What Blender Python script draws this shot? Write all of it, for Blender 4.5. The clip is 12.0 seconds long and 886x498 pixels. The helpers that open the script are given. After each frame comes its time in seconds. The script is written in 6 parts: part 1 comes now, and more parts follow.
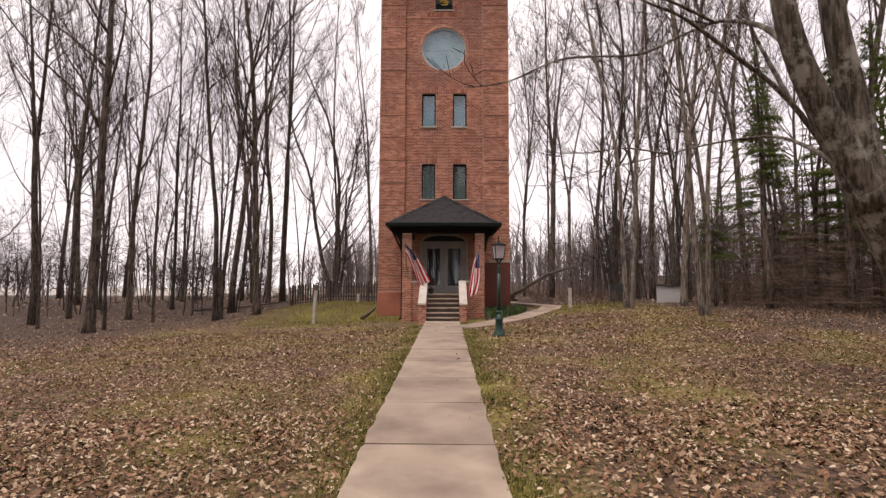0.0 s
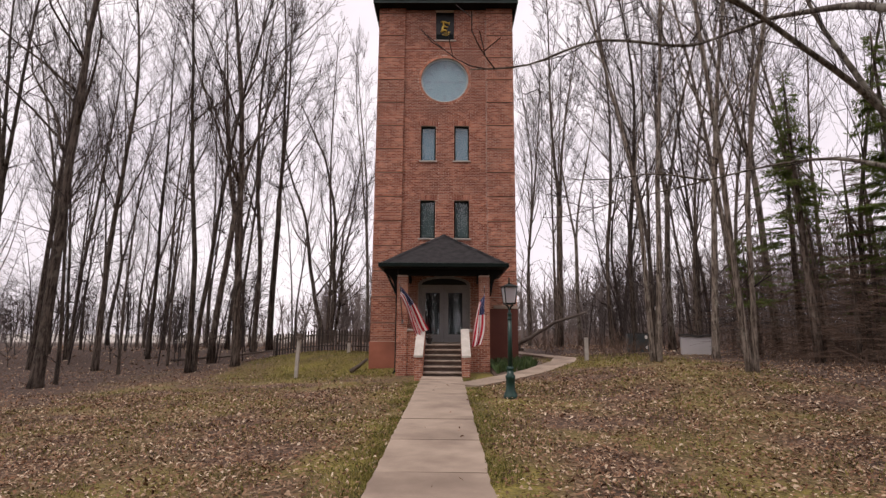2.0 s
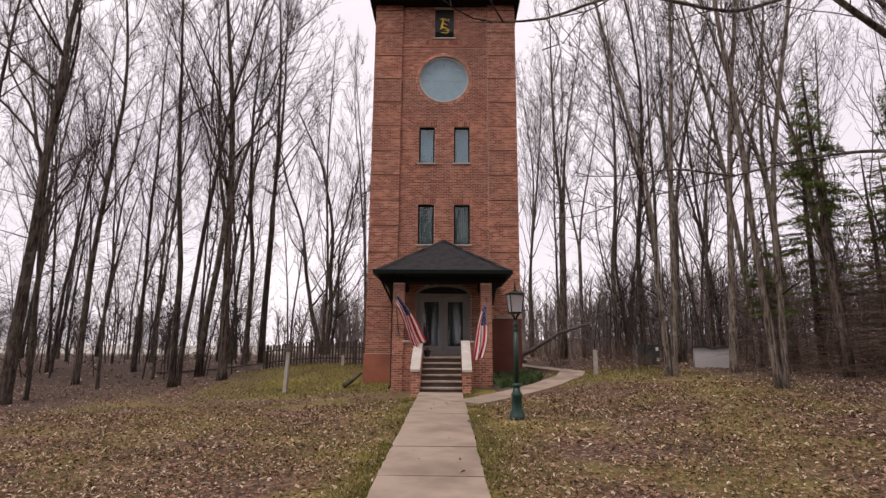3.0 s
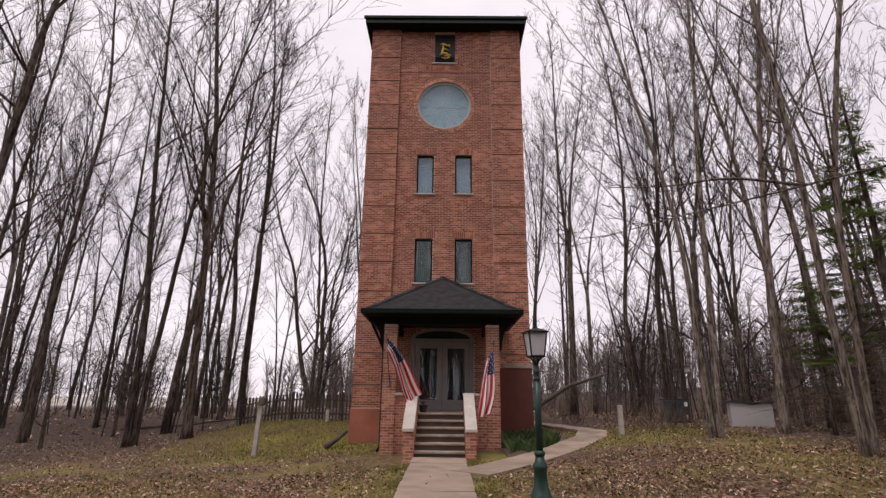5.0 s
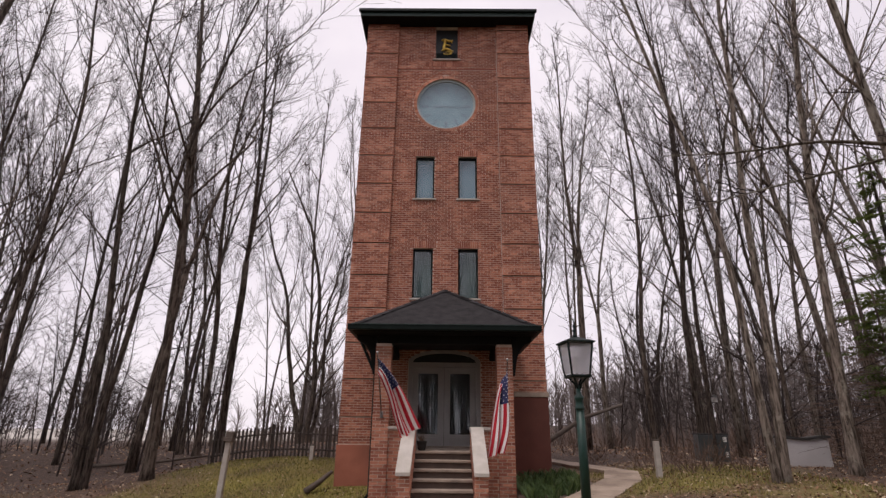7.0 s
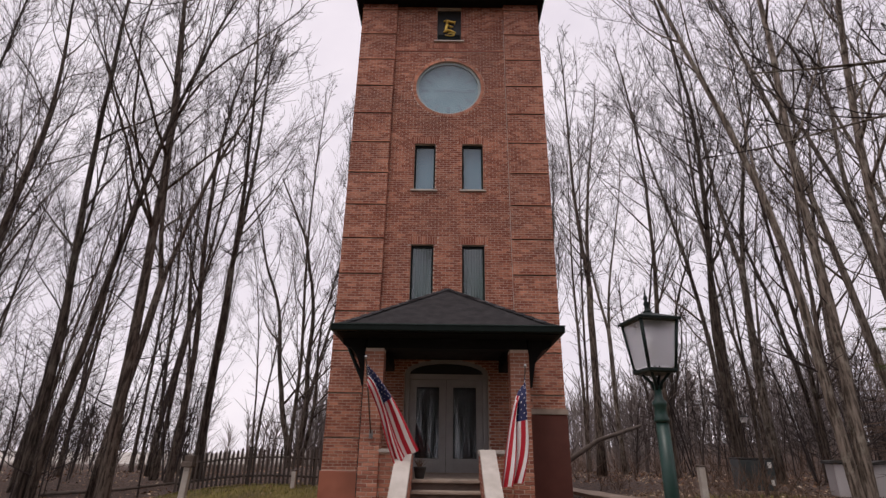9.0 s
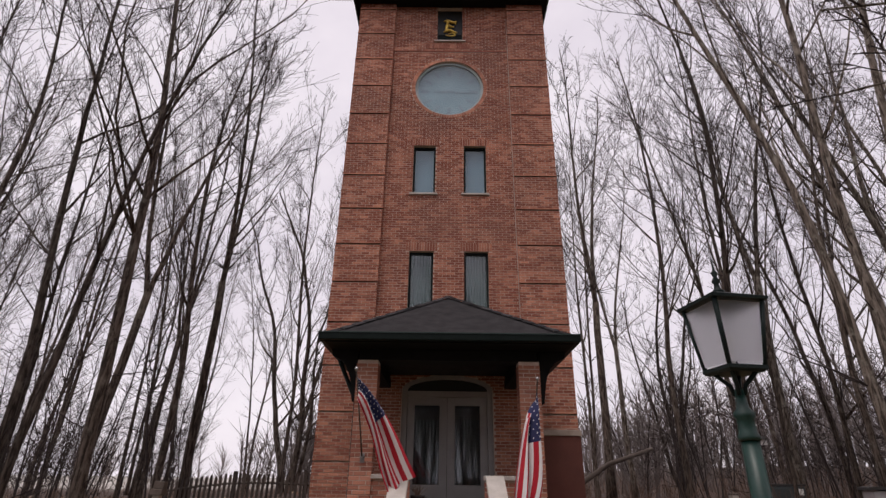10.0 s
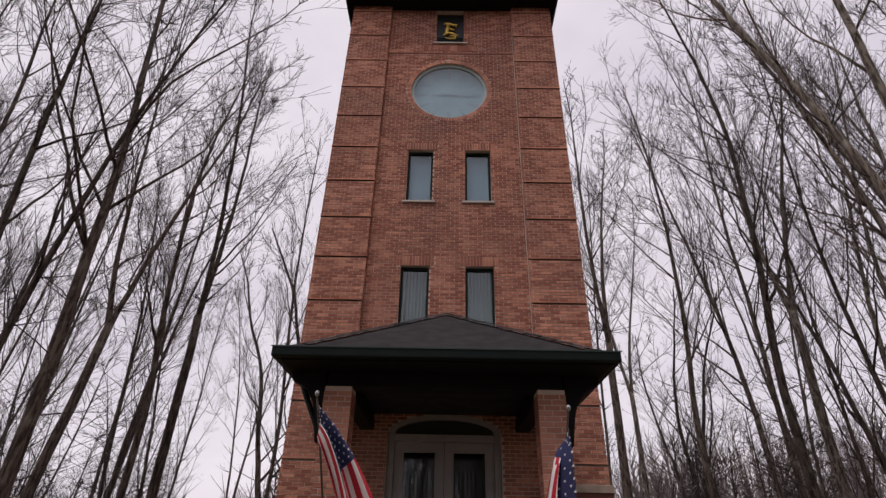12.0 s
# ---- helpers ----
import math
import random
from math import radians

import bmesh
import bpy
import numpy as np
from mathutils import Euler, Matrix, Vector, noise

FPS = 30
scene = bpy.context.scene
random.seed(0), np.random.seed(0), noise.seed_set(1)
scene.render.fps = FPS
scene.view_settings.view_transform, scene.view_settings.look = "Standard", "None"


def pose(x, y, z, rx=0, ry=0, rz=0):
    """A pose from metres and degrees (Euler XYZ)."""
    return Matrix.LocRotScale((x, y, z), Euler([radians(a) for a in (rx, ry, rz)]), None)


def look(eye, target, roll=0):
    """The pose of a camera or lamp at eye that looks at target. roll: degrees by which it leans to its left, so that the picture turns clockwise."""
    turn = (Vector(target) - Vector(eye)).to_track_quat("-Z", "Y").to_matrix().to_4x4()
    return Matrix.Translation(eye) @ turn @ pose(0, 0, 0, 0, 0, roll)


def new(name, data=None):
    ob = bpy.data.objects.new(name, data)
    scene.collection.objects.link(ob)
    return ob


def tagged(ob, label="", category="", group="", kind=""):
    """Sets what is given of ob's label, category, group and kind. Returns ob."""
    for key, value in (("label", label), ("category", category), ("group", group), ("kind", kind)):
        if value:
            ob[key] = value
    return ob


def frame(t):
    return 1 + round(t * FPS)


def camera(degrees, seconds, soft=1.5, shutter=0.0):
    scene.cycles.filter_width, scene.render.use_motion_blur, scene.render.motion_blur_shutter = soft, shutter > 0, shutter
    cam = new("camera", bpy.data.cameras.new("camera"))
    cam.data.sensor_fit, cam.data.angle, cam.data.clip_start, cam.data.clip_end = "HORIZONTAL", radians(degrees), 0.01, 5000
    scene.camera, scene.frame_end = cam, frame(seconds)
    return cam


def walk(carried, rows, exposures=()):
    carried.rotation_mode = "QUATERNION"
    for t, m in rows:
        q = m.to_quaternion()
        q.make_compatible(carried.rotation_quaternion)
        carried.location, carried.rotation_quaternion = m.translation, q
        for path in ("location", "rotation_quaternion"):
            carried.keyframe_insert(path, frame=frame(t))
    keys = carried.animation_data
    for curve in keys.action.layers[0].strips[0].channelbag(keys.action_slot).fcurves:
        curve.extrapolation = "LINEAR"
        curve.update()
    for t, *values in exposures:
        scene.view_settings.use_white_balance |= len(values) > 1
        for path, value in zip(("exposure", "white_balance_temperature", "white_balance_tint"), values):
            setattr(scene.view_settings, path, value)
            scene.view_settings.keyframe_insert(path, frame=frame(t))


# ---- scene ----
cam = camera(80.9, 12.0, soft=1.4)
METRES, EYE, TILT, LEAN, TURN = 12.821, 1.5, 0.0, 0.3, 0.5
ROWS = [
    (0.0, 0.0, 0.0, 0.0, -0.04, 4.34, -0.49),
    (0.5, 0.0037, 0.0412, 0.0029, 0.05, 6.63, -0.53),
    (1.0, 0.0025, 0.0828, 0.0034, 0.02, 8.28, -0.66),
    (1.5, 0.0023, 0.1239, 0.004, 0.03, 9.12, -0.68),
    (2.0, 0.0017, 0.1668, 0.0053, 0.01, 9.48, -0.69),
    (2.5, 0.0013, 0.2104, 0.0069, -0.01, 9.86, -0.69),
    (3.0, 0.004, 0.2539, 0.0085, 0.01, 10.63, -0.69),
    (5.0, 0.0022, 0.4237, 0.0092, -0.19, 16.2, -0.94),
    (5.5, 0.0011, 0.4656, 0.0109, -0.2, 17.22, -0.95),
    (6.0, -0.0009, 0.5089, 0.0108, -0.24, 18.15, -0.99),
    (6.5, -0.0024, 0.5517, 0.0113, -0.26, 18.9, -1.0),
    (7.0, -0.0026, 0.5935, 0.0133, -0.24, 19.45, -0.96),
    (9.0, -0.0069, 0.7499, 0.0139, -0.33, 21.72, -1.06),
    (9.5, -0.0073, 0.7859, 0.0149, -0.35, 22.63, -1.08),
    (10.0, -0.0073, 0.8303, 0.0167, -0.31, 23.99, -1.07),
    (10.5, -0.0066, 0.872, 0.0196, -0.35, 25.51, -1.18),
    (11.0, -0.0041, 0.9152, 0.0221, -0.3, 27.12, -1.26),
    (11.5, -0.0035, 0.9577, 0.0246, -0.33, 28.55, -1.31),
    (12.0, -0.0006, 0.9987, 0.0257, -0.33, 29.56, -1.38),
]
walk(cam, [(t, pose(0, 0, EYE, TILT, LEAN, TURN) @ pose(METRES * x, METRES * y, METRES * z, 90 + pitch, roll, yaw)) for t, x, y, z, yaw, pitch, roll in ROWS],
     exposures=[(0.0, 0.42, 7150, 17), (1.0, 0.29, 6950, 17), (2.5, 0.18, 6850, 18), (5.5, 0.05, 6750, 18), (9.5, -0.07, 6650, 18), (12.0, -0.20, 6600, 18)])

# ---- light: an overcast winter sky ----
world = bpy.data.worlds.new("overcast_sky")
scene.world = world
world.use_nodes = True
wn, wl = world.node_tree.nodes, world.node_tree.links
wn.clear()
w_out = wn.new("ShaderNodeOutputWorld")
w_bg = wn.new("ShaderNodeBackground")
w_sky = wn.new("ShaderNodeTexSky")
w_sky.sky_type, w_sky.sun_disc = "NISHITA", False
w_sky.sun_elevation, w_sky.sun_rotation = radians(68), radians(216)
w_sky.dust_density, w_sky.air_density = 3.0, 1.0
w_scale = wn.new("ShaderNodeMixRGB")
w_scale.blend_type, w_scale.inputs[0].default_value, w_scale.inputs[2].default_value = "MULTIPLY", 1.0, (0.09, 0.09, 0.09, 1)
w_coord = wn.new("ShaderNodeTexCoord")
w_map = wn.new("ShaderNodeMapping")
w_map.inputs["Scale"].default_value = (1.2, 1.2, 1.9)
w_noise = wn.new("ShaderNodeTexNoise")
w_noise.inputs["Scale"].default_value, w_noise.inputs["Detail"].default_value = 2.2, 6
w_noise.inputs["Roughness"].default_value = 0.55
w_ramp = wn.new("ShaderNodeValToRGB")
w_ramp.color_ramp.elements[0].position, w_ramp.color_ramp.elements[0].color = 0.30, (0.80, 0.775, 0.85, 1)
w_ramp.color_ramp.elements[1].position, w_ramp.color_ramp.elements[1].color = 0.66, (1.0, 0.975, 1.02, 1)
w_mix = wn.new("ShaderNodeMixRGB")
w_mix.inputs[0].default_value = 0.93
wl.new(w_coord.outputs["Generated"], w_map.inputs[0])
wl.new(w_map.outputs[0], w_noise.inputs["Vector"])
wl.new(w_noise.outputs["Fac"], w_ramp.inputs[0])
wl.new(w_sky.outputs[0], w_scale.inputs[1])
wl.new(w_scale.outputs[0], w_mix.inputs[1])
wl.new(w_ramp.outputs[0], w_mix.inputs[2])
wl.new(w_mix.outputs[0], w_bg.inputs[0])
w_bg.inputs[1].default_value = 1.0
wl.new(w_bg.outputs[0], w_out.inputs[0])
sun_data = bpy.data.lights.new("sun", "SUN")
sun_data.energy, sun_data.angle, sun_data.color = 1.5, radians(26), (1.0, 0.96, 0.90)
sun = new("sun", sun_data)
sun.matrix_world = look((-11, -15, 46), (0, 0, 0))


# ---- materials ----
def material(name):
    m = bpy.data.materials.new(name)
    m.use_nodes = True
    return m, m.node_tree.nodes, m.node_tree.links, m.node_tree.nodes["Principled BSDF"]


def surface(name, low, high, scale=6.0, rough=0.8, bump=0.3, fine=60.0, metal=0.0, island=0.0, obj_random=0.0, stretch=(1, 1, 1),
            stain=None, stain_scale=0.7, stain_amount=0.5, bump_dist=0.01, spec=0.5):
    """Two-scale noise colour with relief; island / obj_random vary the tone from piece to piece; stain blends a third colour in patches."""
    m, n, l, p = material(name)
    tc = n.new("ShaderNodeTexCoord")
    mp = n.new("ShaderNodeMapping")
    mp.inputs["Scale"].default_value = stretch
    l.new(tc.outputs["Object"], mp.inputs[0])
    a = n.new("ShaderNodeTexNoise")
    a.inputs["Scale"].default_value, a.inputs["Detail"].default_value = scale, 5
    b = n.new("ShaderNodeTexNoise")
    b.inputs["Scale"].default_value, b.inputs["Detail"].default_value = fine, 4
    for t in (a, b):
        l.new(mp.outputs[0], t.inputs["Vector"])
    mix = n.new("ShaderNodeMath")
    mix.operation = "MULTIPLY_ADD"
    mix.inputs[1].default_value = 0.6
    half = n.new("ShaderNodeMath")
    half.operation = "MULTIPLY"
    half.inputs[1].default_value = 0.4
    l.new(b.outputs["Fac"], half.inputs[0])
    l.new(a.outputs["Fac"], mix.inputs[0])
    l.new(half.outputs[0], mix.inputs[2])
    value = mix.outputs[0]
    for amount, node, socket in ((island, "ShaderNodeNewGeometry", "Random Per Island"), (obj_random, "ShaderNodeObjectInfo", "Random")):
        if amount:
            r = n.new(node)
            f = n.new("ShaderNodeMath")
            f.operation = "MULTIPLY_ADD"
            f.inputs[1].default_value, f.inputs[2].default_value = amount, -amount / 2
            l.new(r.outputs[socket], f.inputs[0])
            s = n.new("ShaderNodeMath")
            l.new(value, s.inputs[0])
            l.new(f.outputs[0], s.inputs[1])
            value = s.outputs[0]
    ramp = n.new("ShaderNodeValToRGB")
    e = ramp.color_ramp.elements
    e[0].position, e[0].color = 0.30, (*low, 1)
    e[1].position, e[1].color = 0.70, (*high, 1)
    l.new(value, ramp.inputs[0])
    colour = ramp.outputs[0]
    if stain:
        s = n.new("ShaderNodeTexNoise")
        s.inputs["Scale"].default_value, s.inputs["Detail"].default_value = stain_scale, 6
        l.new(tc.outputs["Object"], s.inputs["Vector"])
        sr = n.new("ShaderNodeValToRGB")
        sr.color_ramp.elements[0].position, sr.color_ramp.elements[1].position = 0.45, 0.68
        sr.color_ramp.elements[1].color = (stain_amount,) * 3 + (1,)
        l.new(s.outputs["Fac"], sr.inputs[0])
        sm = n.new("ShaderNodeMixRGB")
        sm.inputs[2].default_value = (*stain, 1)
        l.new(sr.outputs[0], sm.inputs[0])
        l.new(colour, sm.inputs[1])
        colour = sm.outputs[0]
    l.new(colour, p.inputs["Base Color"])
    p.inputs["Roughness"].default_value, p.inputs["Metallic"].default_value = rough, metal
    p.inputs["Specular IOR Level"].default_value = spec
    if bump:
        bp = n.new("ShaderNodeBump")
        bp.inputs["Strength"].default_value, bp.inputs["Distance"].default_value = bump, bump_dist
        l.new(mix.outputs[0], bp.inputs["Height"])
        l.new(bp.outputs[0], p.inputs["Normal"])
    return m


M = {}
M["brick"] = surface("brick", (0.27, 0.090, 0.055), (0.68, 0.315, 0.205), 3, 0.9, 0.35, 90, island=0.36, obj_random=0.36,
                     stain=(0.17, 0.075, 0.055), stain_scale=0.45, stain_amount=0.55, bump_dist=0.004)
M["brick_dark"] = surface("brick_dark", (0.17, 0.055, 0.036), (0.30, 0.10, 0.065), 3, 0.9, 0.35, 90, island=0.4, bump_dist=0.004)
M["mortar"] = surface("mortar", (0.46, 0.37, 0.30), (0.68, 0.57, 0.48), 8, 0.95, 0.4, 120)
M["plinth"] = surface("red_render", (0.32, 0.108, 0.066), (0.46, 0.172, 0.112), 2, 0.92, 0.3, 60, stain=(0.16, 0.07, 0.05))
# the plinth's red at a little over a third of its brightness
M["dark_red"] = surface("dark_red_facing", (0.115, 0.034, 0.024), (0.175, 0.058, 0.040), 2, 0.85, 0.3, 60, stain=(0.08, 0.03, 0.022))
M["limestone"] = surface("limestone", (0.40, 0.365, 0.325), (0.58, 0.54, 0.49), 6, 0.85, 0.3, 80, stain=(0.36, 0.32, 0.27), stain_scale=2.5)
M["concrete"] = surface("concrete", (0.235, 0.180, 0.136), (0.39, 0.308, 0.238), 2.0, 0.92, 0.35, 110, obj_random=0.16,
                        stain=(0.150, 0.108, 0.082), stain_scale=1.3, stain_amount=0.75, bump_dist=0.006)
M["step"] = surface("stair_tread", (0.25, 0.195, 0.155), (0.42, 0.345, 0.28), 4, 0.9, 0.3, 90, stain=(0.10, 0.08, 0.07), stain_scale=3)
# tread stone made darker: the shade below each nosing is in the colour
M["riser"] = surface("shaded_riser", (0.060, 0.042, 0.034), (0.12, 0.088, 0.072), 4, 0.9, 0.3, 90)
M["shingle"] = surface("shingle", (0.022, 0.021, 0.022), (0.055, 0.052, 0.054), 5, 0.92, 0.6, 140, island=0.45, spec=0.12)
M["gutter"] = surface("dark_green_metal", (0.004, 0.008, 0.007), (0.008, 0.015, 0.013), 5, 0.5, 0.05, 60, spec=0.12)
M["window_ring"] = surface("pale_window_frame", (0.30, 0.37, 0.38), (0.40, 0.47, 0.48), 3, 0.6, 0.05, 40)
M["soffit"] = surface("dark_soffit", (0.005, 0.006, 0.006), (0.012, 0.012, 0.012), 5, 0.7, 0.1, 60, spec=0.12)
M["fascia"] = surface("green_fascia", (0.010, 0.026, 0.022), (0.020, 0.045, 0.038), 4, 0.5, 0.05, 60)
M["frame"] = surface("dark_window_frame", (0.006, 0.010, 0.010), (0.014, 0.020, 0.020), 6, 0.45, 0.05, 60, spec=0.12)
M["grey_door"] = surface("grey_door_paint", (0.27, 0.258, 0.248), (0.37, 0.357, 0.345), 3, 0.5, 0.08, 70)
M["lamp_green"] = surface("green_cast_iron", (0.003, 0.024, 0.018), (0.008, 0.048, 0.036), 8, 0.42, 0.15, 70)
M["lamp_black"] = surface("black_lantern_metal", (0.008, 0.014, 0.013), (0.018, 0.028, 0.026), 8, 0.45, 0.1, 70, spec=0.12)
M["gold"] = surface("gold_leaf", (0.55, 0.36, 0.06), (0.85, 0.60, 0.14), 8, 0.35, 0.05, 60, metal=0.6)
M["black_panel"] = surface("black_panel", (0.006, 0.007, 0.008), (0.014, 0.015, 0.016), 5, 0.5, 0.1, 60)
M["white_post"] = surface("weathered_white_paint", (0.33, 0.30, 0.27), (0.52, 0.49, 0.45), 6, 0.7, 0.3, 60, stain=(0.30, 0.25, 0.20), stain_scale=4)
M["fence"] = surface("weathered_fence_wood", (0.026, 0.020, 0.017), (0.075, 0.058, 0.049), 4, 0.9, 0.4, 60, obj_random=0.4, stretch=(4, 4, 0.6))


def bark(name, crack, ridge, lichen, amount):
    """Furrowed bark: long upright ridges, fine grain, pale lichen blotches."""
    m, n, l, p = material(name)
    tc, mp = n.new("ShaderNodeTexCoord"), n.new("ShaderNodeMapping")
    mp.inputs["Scale"].default_value = (1, 1, 0.16)
    l.new(tc.outputs["Object"], mp.inputs[0])
    a = n.new("ShaderNodeTexNoise")
    a.inputs["Scale"].default_value, a.inputs["Detail"].default_value, a.inputs["Roughness"].default_value = 16, 6, 0.65
    l.new(mp.outputs[0], a.inputs["Vector"])
    r = n.new("ShaderNodeValToRGB")
    r.color_ramp.elements[0].position, r.color_ramp.elements[0].color = 0.40, (*crack, 1)
    r.color_ramp.elements[1].position, r.color_ramp.elements[1].color = 0.60, (*ridge, 1)
    l.new(a.outputs["Fac"], r.inputs[0])
    b = n.new("ShaderNodeTexNoise")
    b.inputs["Scale"].default_value, b.inputs["Detail"].default_value, b.inputs["Roughness"].default_value = 2.6, 7, 0.7
    l.new(tc.outputs["Object"], b.inputs["Vector"])
    br = n.new("ShaderNodeValToRGB")
    br.color_ramp.elements[0].position, br.color_ramp.elements[1].position = 0.53, 0.62
    br.color_ramp.elements[1].color = (amount,) * 3 + (1,)
    l.new(b.outputs["Fac"], br.inputs[0])
    mix = n.new("ShaderNodeMixRGB")
    mix.inputs[2].default_value = (*lichen, 1)
    l.new(br.outputs[0], mix.inputs[0])
    l.new(r.outputs[0], mix.inputs[1])
    info = n.new("ShaderNodeObjectInfo")
    tone = n.new("ShaderNodeHueSaturation")
    f = n.new("ShaderNodeMath")
    f.operation, f.inputs[1].default_value, f.inputs[2].default_value = "MULTIPLY_ADD", 0.6, 0.7
    l.new(info.outputs["Random"], f.inputs[0])
    l.new(f.outputs[0], tone.inputs["Value"])
    l.new(mix.outputs[0], tone.inputs["Color"])
    l.new(tone.outputs[0], p.inputs["Base Color"])
    p.inputs["Roughness"].default_value, p.inputs["Specular IOR Level"].default_value = 0.95, 0.2
    bp = n.new("ShaderNodeBump")
    bp.inputs["Strength"].default_value, bp.inputs["Distance"].default_value = 1.0, 0.04
    l.new(a.outputs["Fac"], bp.inputs["Height"])
    l.new(bp.outputs[0], p.inputs["Normal"])
    return m


M["bark"] = bark("grey_brown_bark", (0.026, 0.019, 0.015), (0.125, 0.098, 0.080), (0.19, 0.172, 0.140), 0.40)
M["bark_pale"] = bark("pale_lichened_bark", (0.045, 0.035, 0.027), (0.215, 0.178, 0.148), (0.32, 0.30, 0.25), 0.5)
M["bark_old"] = bark("old_lichened_bark", (0.034, 0.027, 0.020), (0.150, 0.125, 0.102), (0.33, 0.315, 0.265), 0.6)
M["twig"] = surface("twigs", (0.020, 0.014, 0.013), (0.052, 0.039, 0.035), 2, 0.95, 0.0, 20, obj_random=0.2)
# paler than the near twigs: distance haze is put into the colour
M["hazed_twig"] = surface("hazed_twigs", (0.12, 0.098, 0.090), (0.21, 0.178, 0.165), 0.6, 0.95, 0.0, 6)
M["needles"] = surface("needles", (0.035, 0.058, 0.014), (0.105, 0.145, 0.040), 3, 0.85, 0.0, 30, island=0.4)
n_tree = M["needles"].node_tree
n_out = n_tree.nodes["Material Output"]
n_lit, n_mix = n_tree.nodes.new("ShaderNodeBsdfTranslucent"), n_tree.nodes.new("ShaderNodeMixShader")
n_lit.inputs[0].default_value = (0.13, 0.17, 0.04, 1)
n_mix.inputs[0].default_value = 0.5
n_tree.links.new(n_tree.nodes["Principled BSDF"].outputs[0], n_mix.inputs[1])
n_tree.links.new(n_lit.outputs[0], n_mix.inputs[2])
n_tree.links.new(n_mix.outputs[0], n_out.inputs[0])
M["dial"] = surface("faint_dial_marks", (0.185, 0.24, 0.275), (0.26, 0.32, 0.36), 3, 0.9, 0.0, 40)
M["dead_twig"] = surface("dead_conifer_twigs", (0.075, 0.047, 0.034), (0.165, 0.108, 0.078), 3, 0.95, 0.0, 30, island=0.3)
lm, ln_, ll, lp = material("fallen_leaves")
l_geo, l_ramp = ln_.new("ShaderNodeNewGeometry"), ln_.new("ShaderNodeValToRGB")
while len(l_ramp.color_ramp.elements) < 6:
    l_ramp.color_ramp.elements.new(0.5)
for l_e, (l_pos, l_c) in zip(l_ramp.color_ramp.elements, ((0.0, (0.052, 0.029, 0.017)), (0.28, (0.13, 0.069, 0.040)), (0.50, (0.24, 0.122, 0.070)), (0.70, (0.30, 0.196, 0.122)), (0.88, (0.42, 0.310, 0.210)), (1.0, (0.58, 0.48, 0.36)))):
    l_e.position, l_e.color = l_pos, (*l_c, 1)
ll.new(l_geo.outputs["Random Per Island"], l_ramp.inputs[0])
l_tc, l_n, l_mix = ln_.new("ShaderNodeTexCoord"), ln_.new("ShaderNodeTexNoise"), ln_.new("ShaderNodeMixRGB")
l_n.inputs["Scale"].default_value = 90
l_mix.blend_type, l_mix.inputs[0].default_value = "OVERLAY", 0.45
ll.new(l_tc.outputs["Object"], l_n.inputs["Vector"])
ll.new(l_ramp.outputs[0], l_mix.inputs[1])
ll.new(l_n.outputs["Fac"], l_mix.inputs[2])
ll.new(l_mix.outputs[0], lp.inputs["Base Color"])
lp.inputs["Roughness"].default_value, lp.inputs["Specular IOR Level"].default_value = 0.8, 0.25
M["leaf"] = lm
M["grass"] = surface("winter_grass", (0.070, 0.078, 0.014), (0.28, 0.245, 0.062), 2, 0.85, 0.0, 30, island=0.5)
M["lily"] = surface("spring_bulb_leaves", (0.028, 0.060, 0.014), (0.085, 0.135, 0.038), 3, 0.6, 0.0, 30, island=0.4)
M["mulch"] = surface("mulch", (0.055, 0.038, 0.028), (0.14, 0.098, 0.075), 9, 0.95, 1.0, 45, bump_dist=0.03)
M["log"] = surface("rotting_log", (0.055, 0.042, 0.034), (0.14, 0.11, 0.09), 4, 0.95, 0.8, 30, bump_dist=0.02)
M["tank"] = surface("pale_grey_plastic", (0.44, 0.42, 0.42), (0.56, 0.54, 0.54), 3, 0.65, 0.1, 40, stain=(0.33, 0.31, 0.30), stain_scale=1.5)
M["tarp"] = surface("dark_lid", (0.018, 0.018, 0.018), (0.05, 0.045, 0.042), 3, 0.8, 0.4, 40)
M["cabinet"] = surface("dark_grey_green_enamel", (0.030, 0.040, 0.042), (0.055, 0.068, 0.070), 3, 0.5, 0.1, 50)
M["white_label"] = surface("white_paper", (0.6, 0.6, 0.58), (0.75, 0.75, 0.72), 8, 0.8, 0.0, 40)
M["flag_red"] = surface("red_cloth", (0.36, 0.005, 0.016), (0.50, 0.010, 0.026), 4, 0.8, 0.1, 300)
M["flag_white"] = surface("white_cloth", (0.66, 0.63, 0.62), (0.80, 0.77, 0.76), 4, 0.8, 0.1, 300)
M["flag_blue"] = surface("blue_cloth", (0.010, 0.014, 0.060), (0.022, 0.028, 0.105), 4, 0.8, 0.1, 300)
M["steel"] = surface("brushed_steel", (0.28, 0.28, 0.28), (0.42, 0.42, 0.42), 8, 0.35, 0.05, 80, metal=0.9)
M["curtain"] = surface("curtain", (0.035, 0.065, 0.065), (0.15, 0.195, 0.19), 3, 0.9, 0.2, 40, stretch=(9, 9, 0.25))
# darker copy of the curtain; dimness behind the door glass is painted in
M["door_curtain"] = surface("dimmed_door_curtain", (0.018, 0.022, 0.022), (0.075, 0.082, 0.08), 3, 0.9, 0.2, 40, stretch=(9, 9, 0.25))
# screen and blind: sky reflected in the glass is put into their blue
M["screen"] = surface("sky_tinted_screen", (0.22, 0.32, 0.36), (0.31, 0.42, 0.465), 2, 0.9, 0.1, 40)
M["blind"] = surface("sky_tinted_blind", (0.125, 0.215, 0.275), (0.19, 0.295, 0.365), 2, 0.9, 0.1, 40)
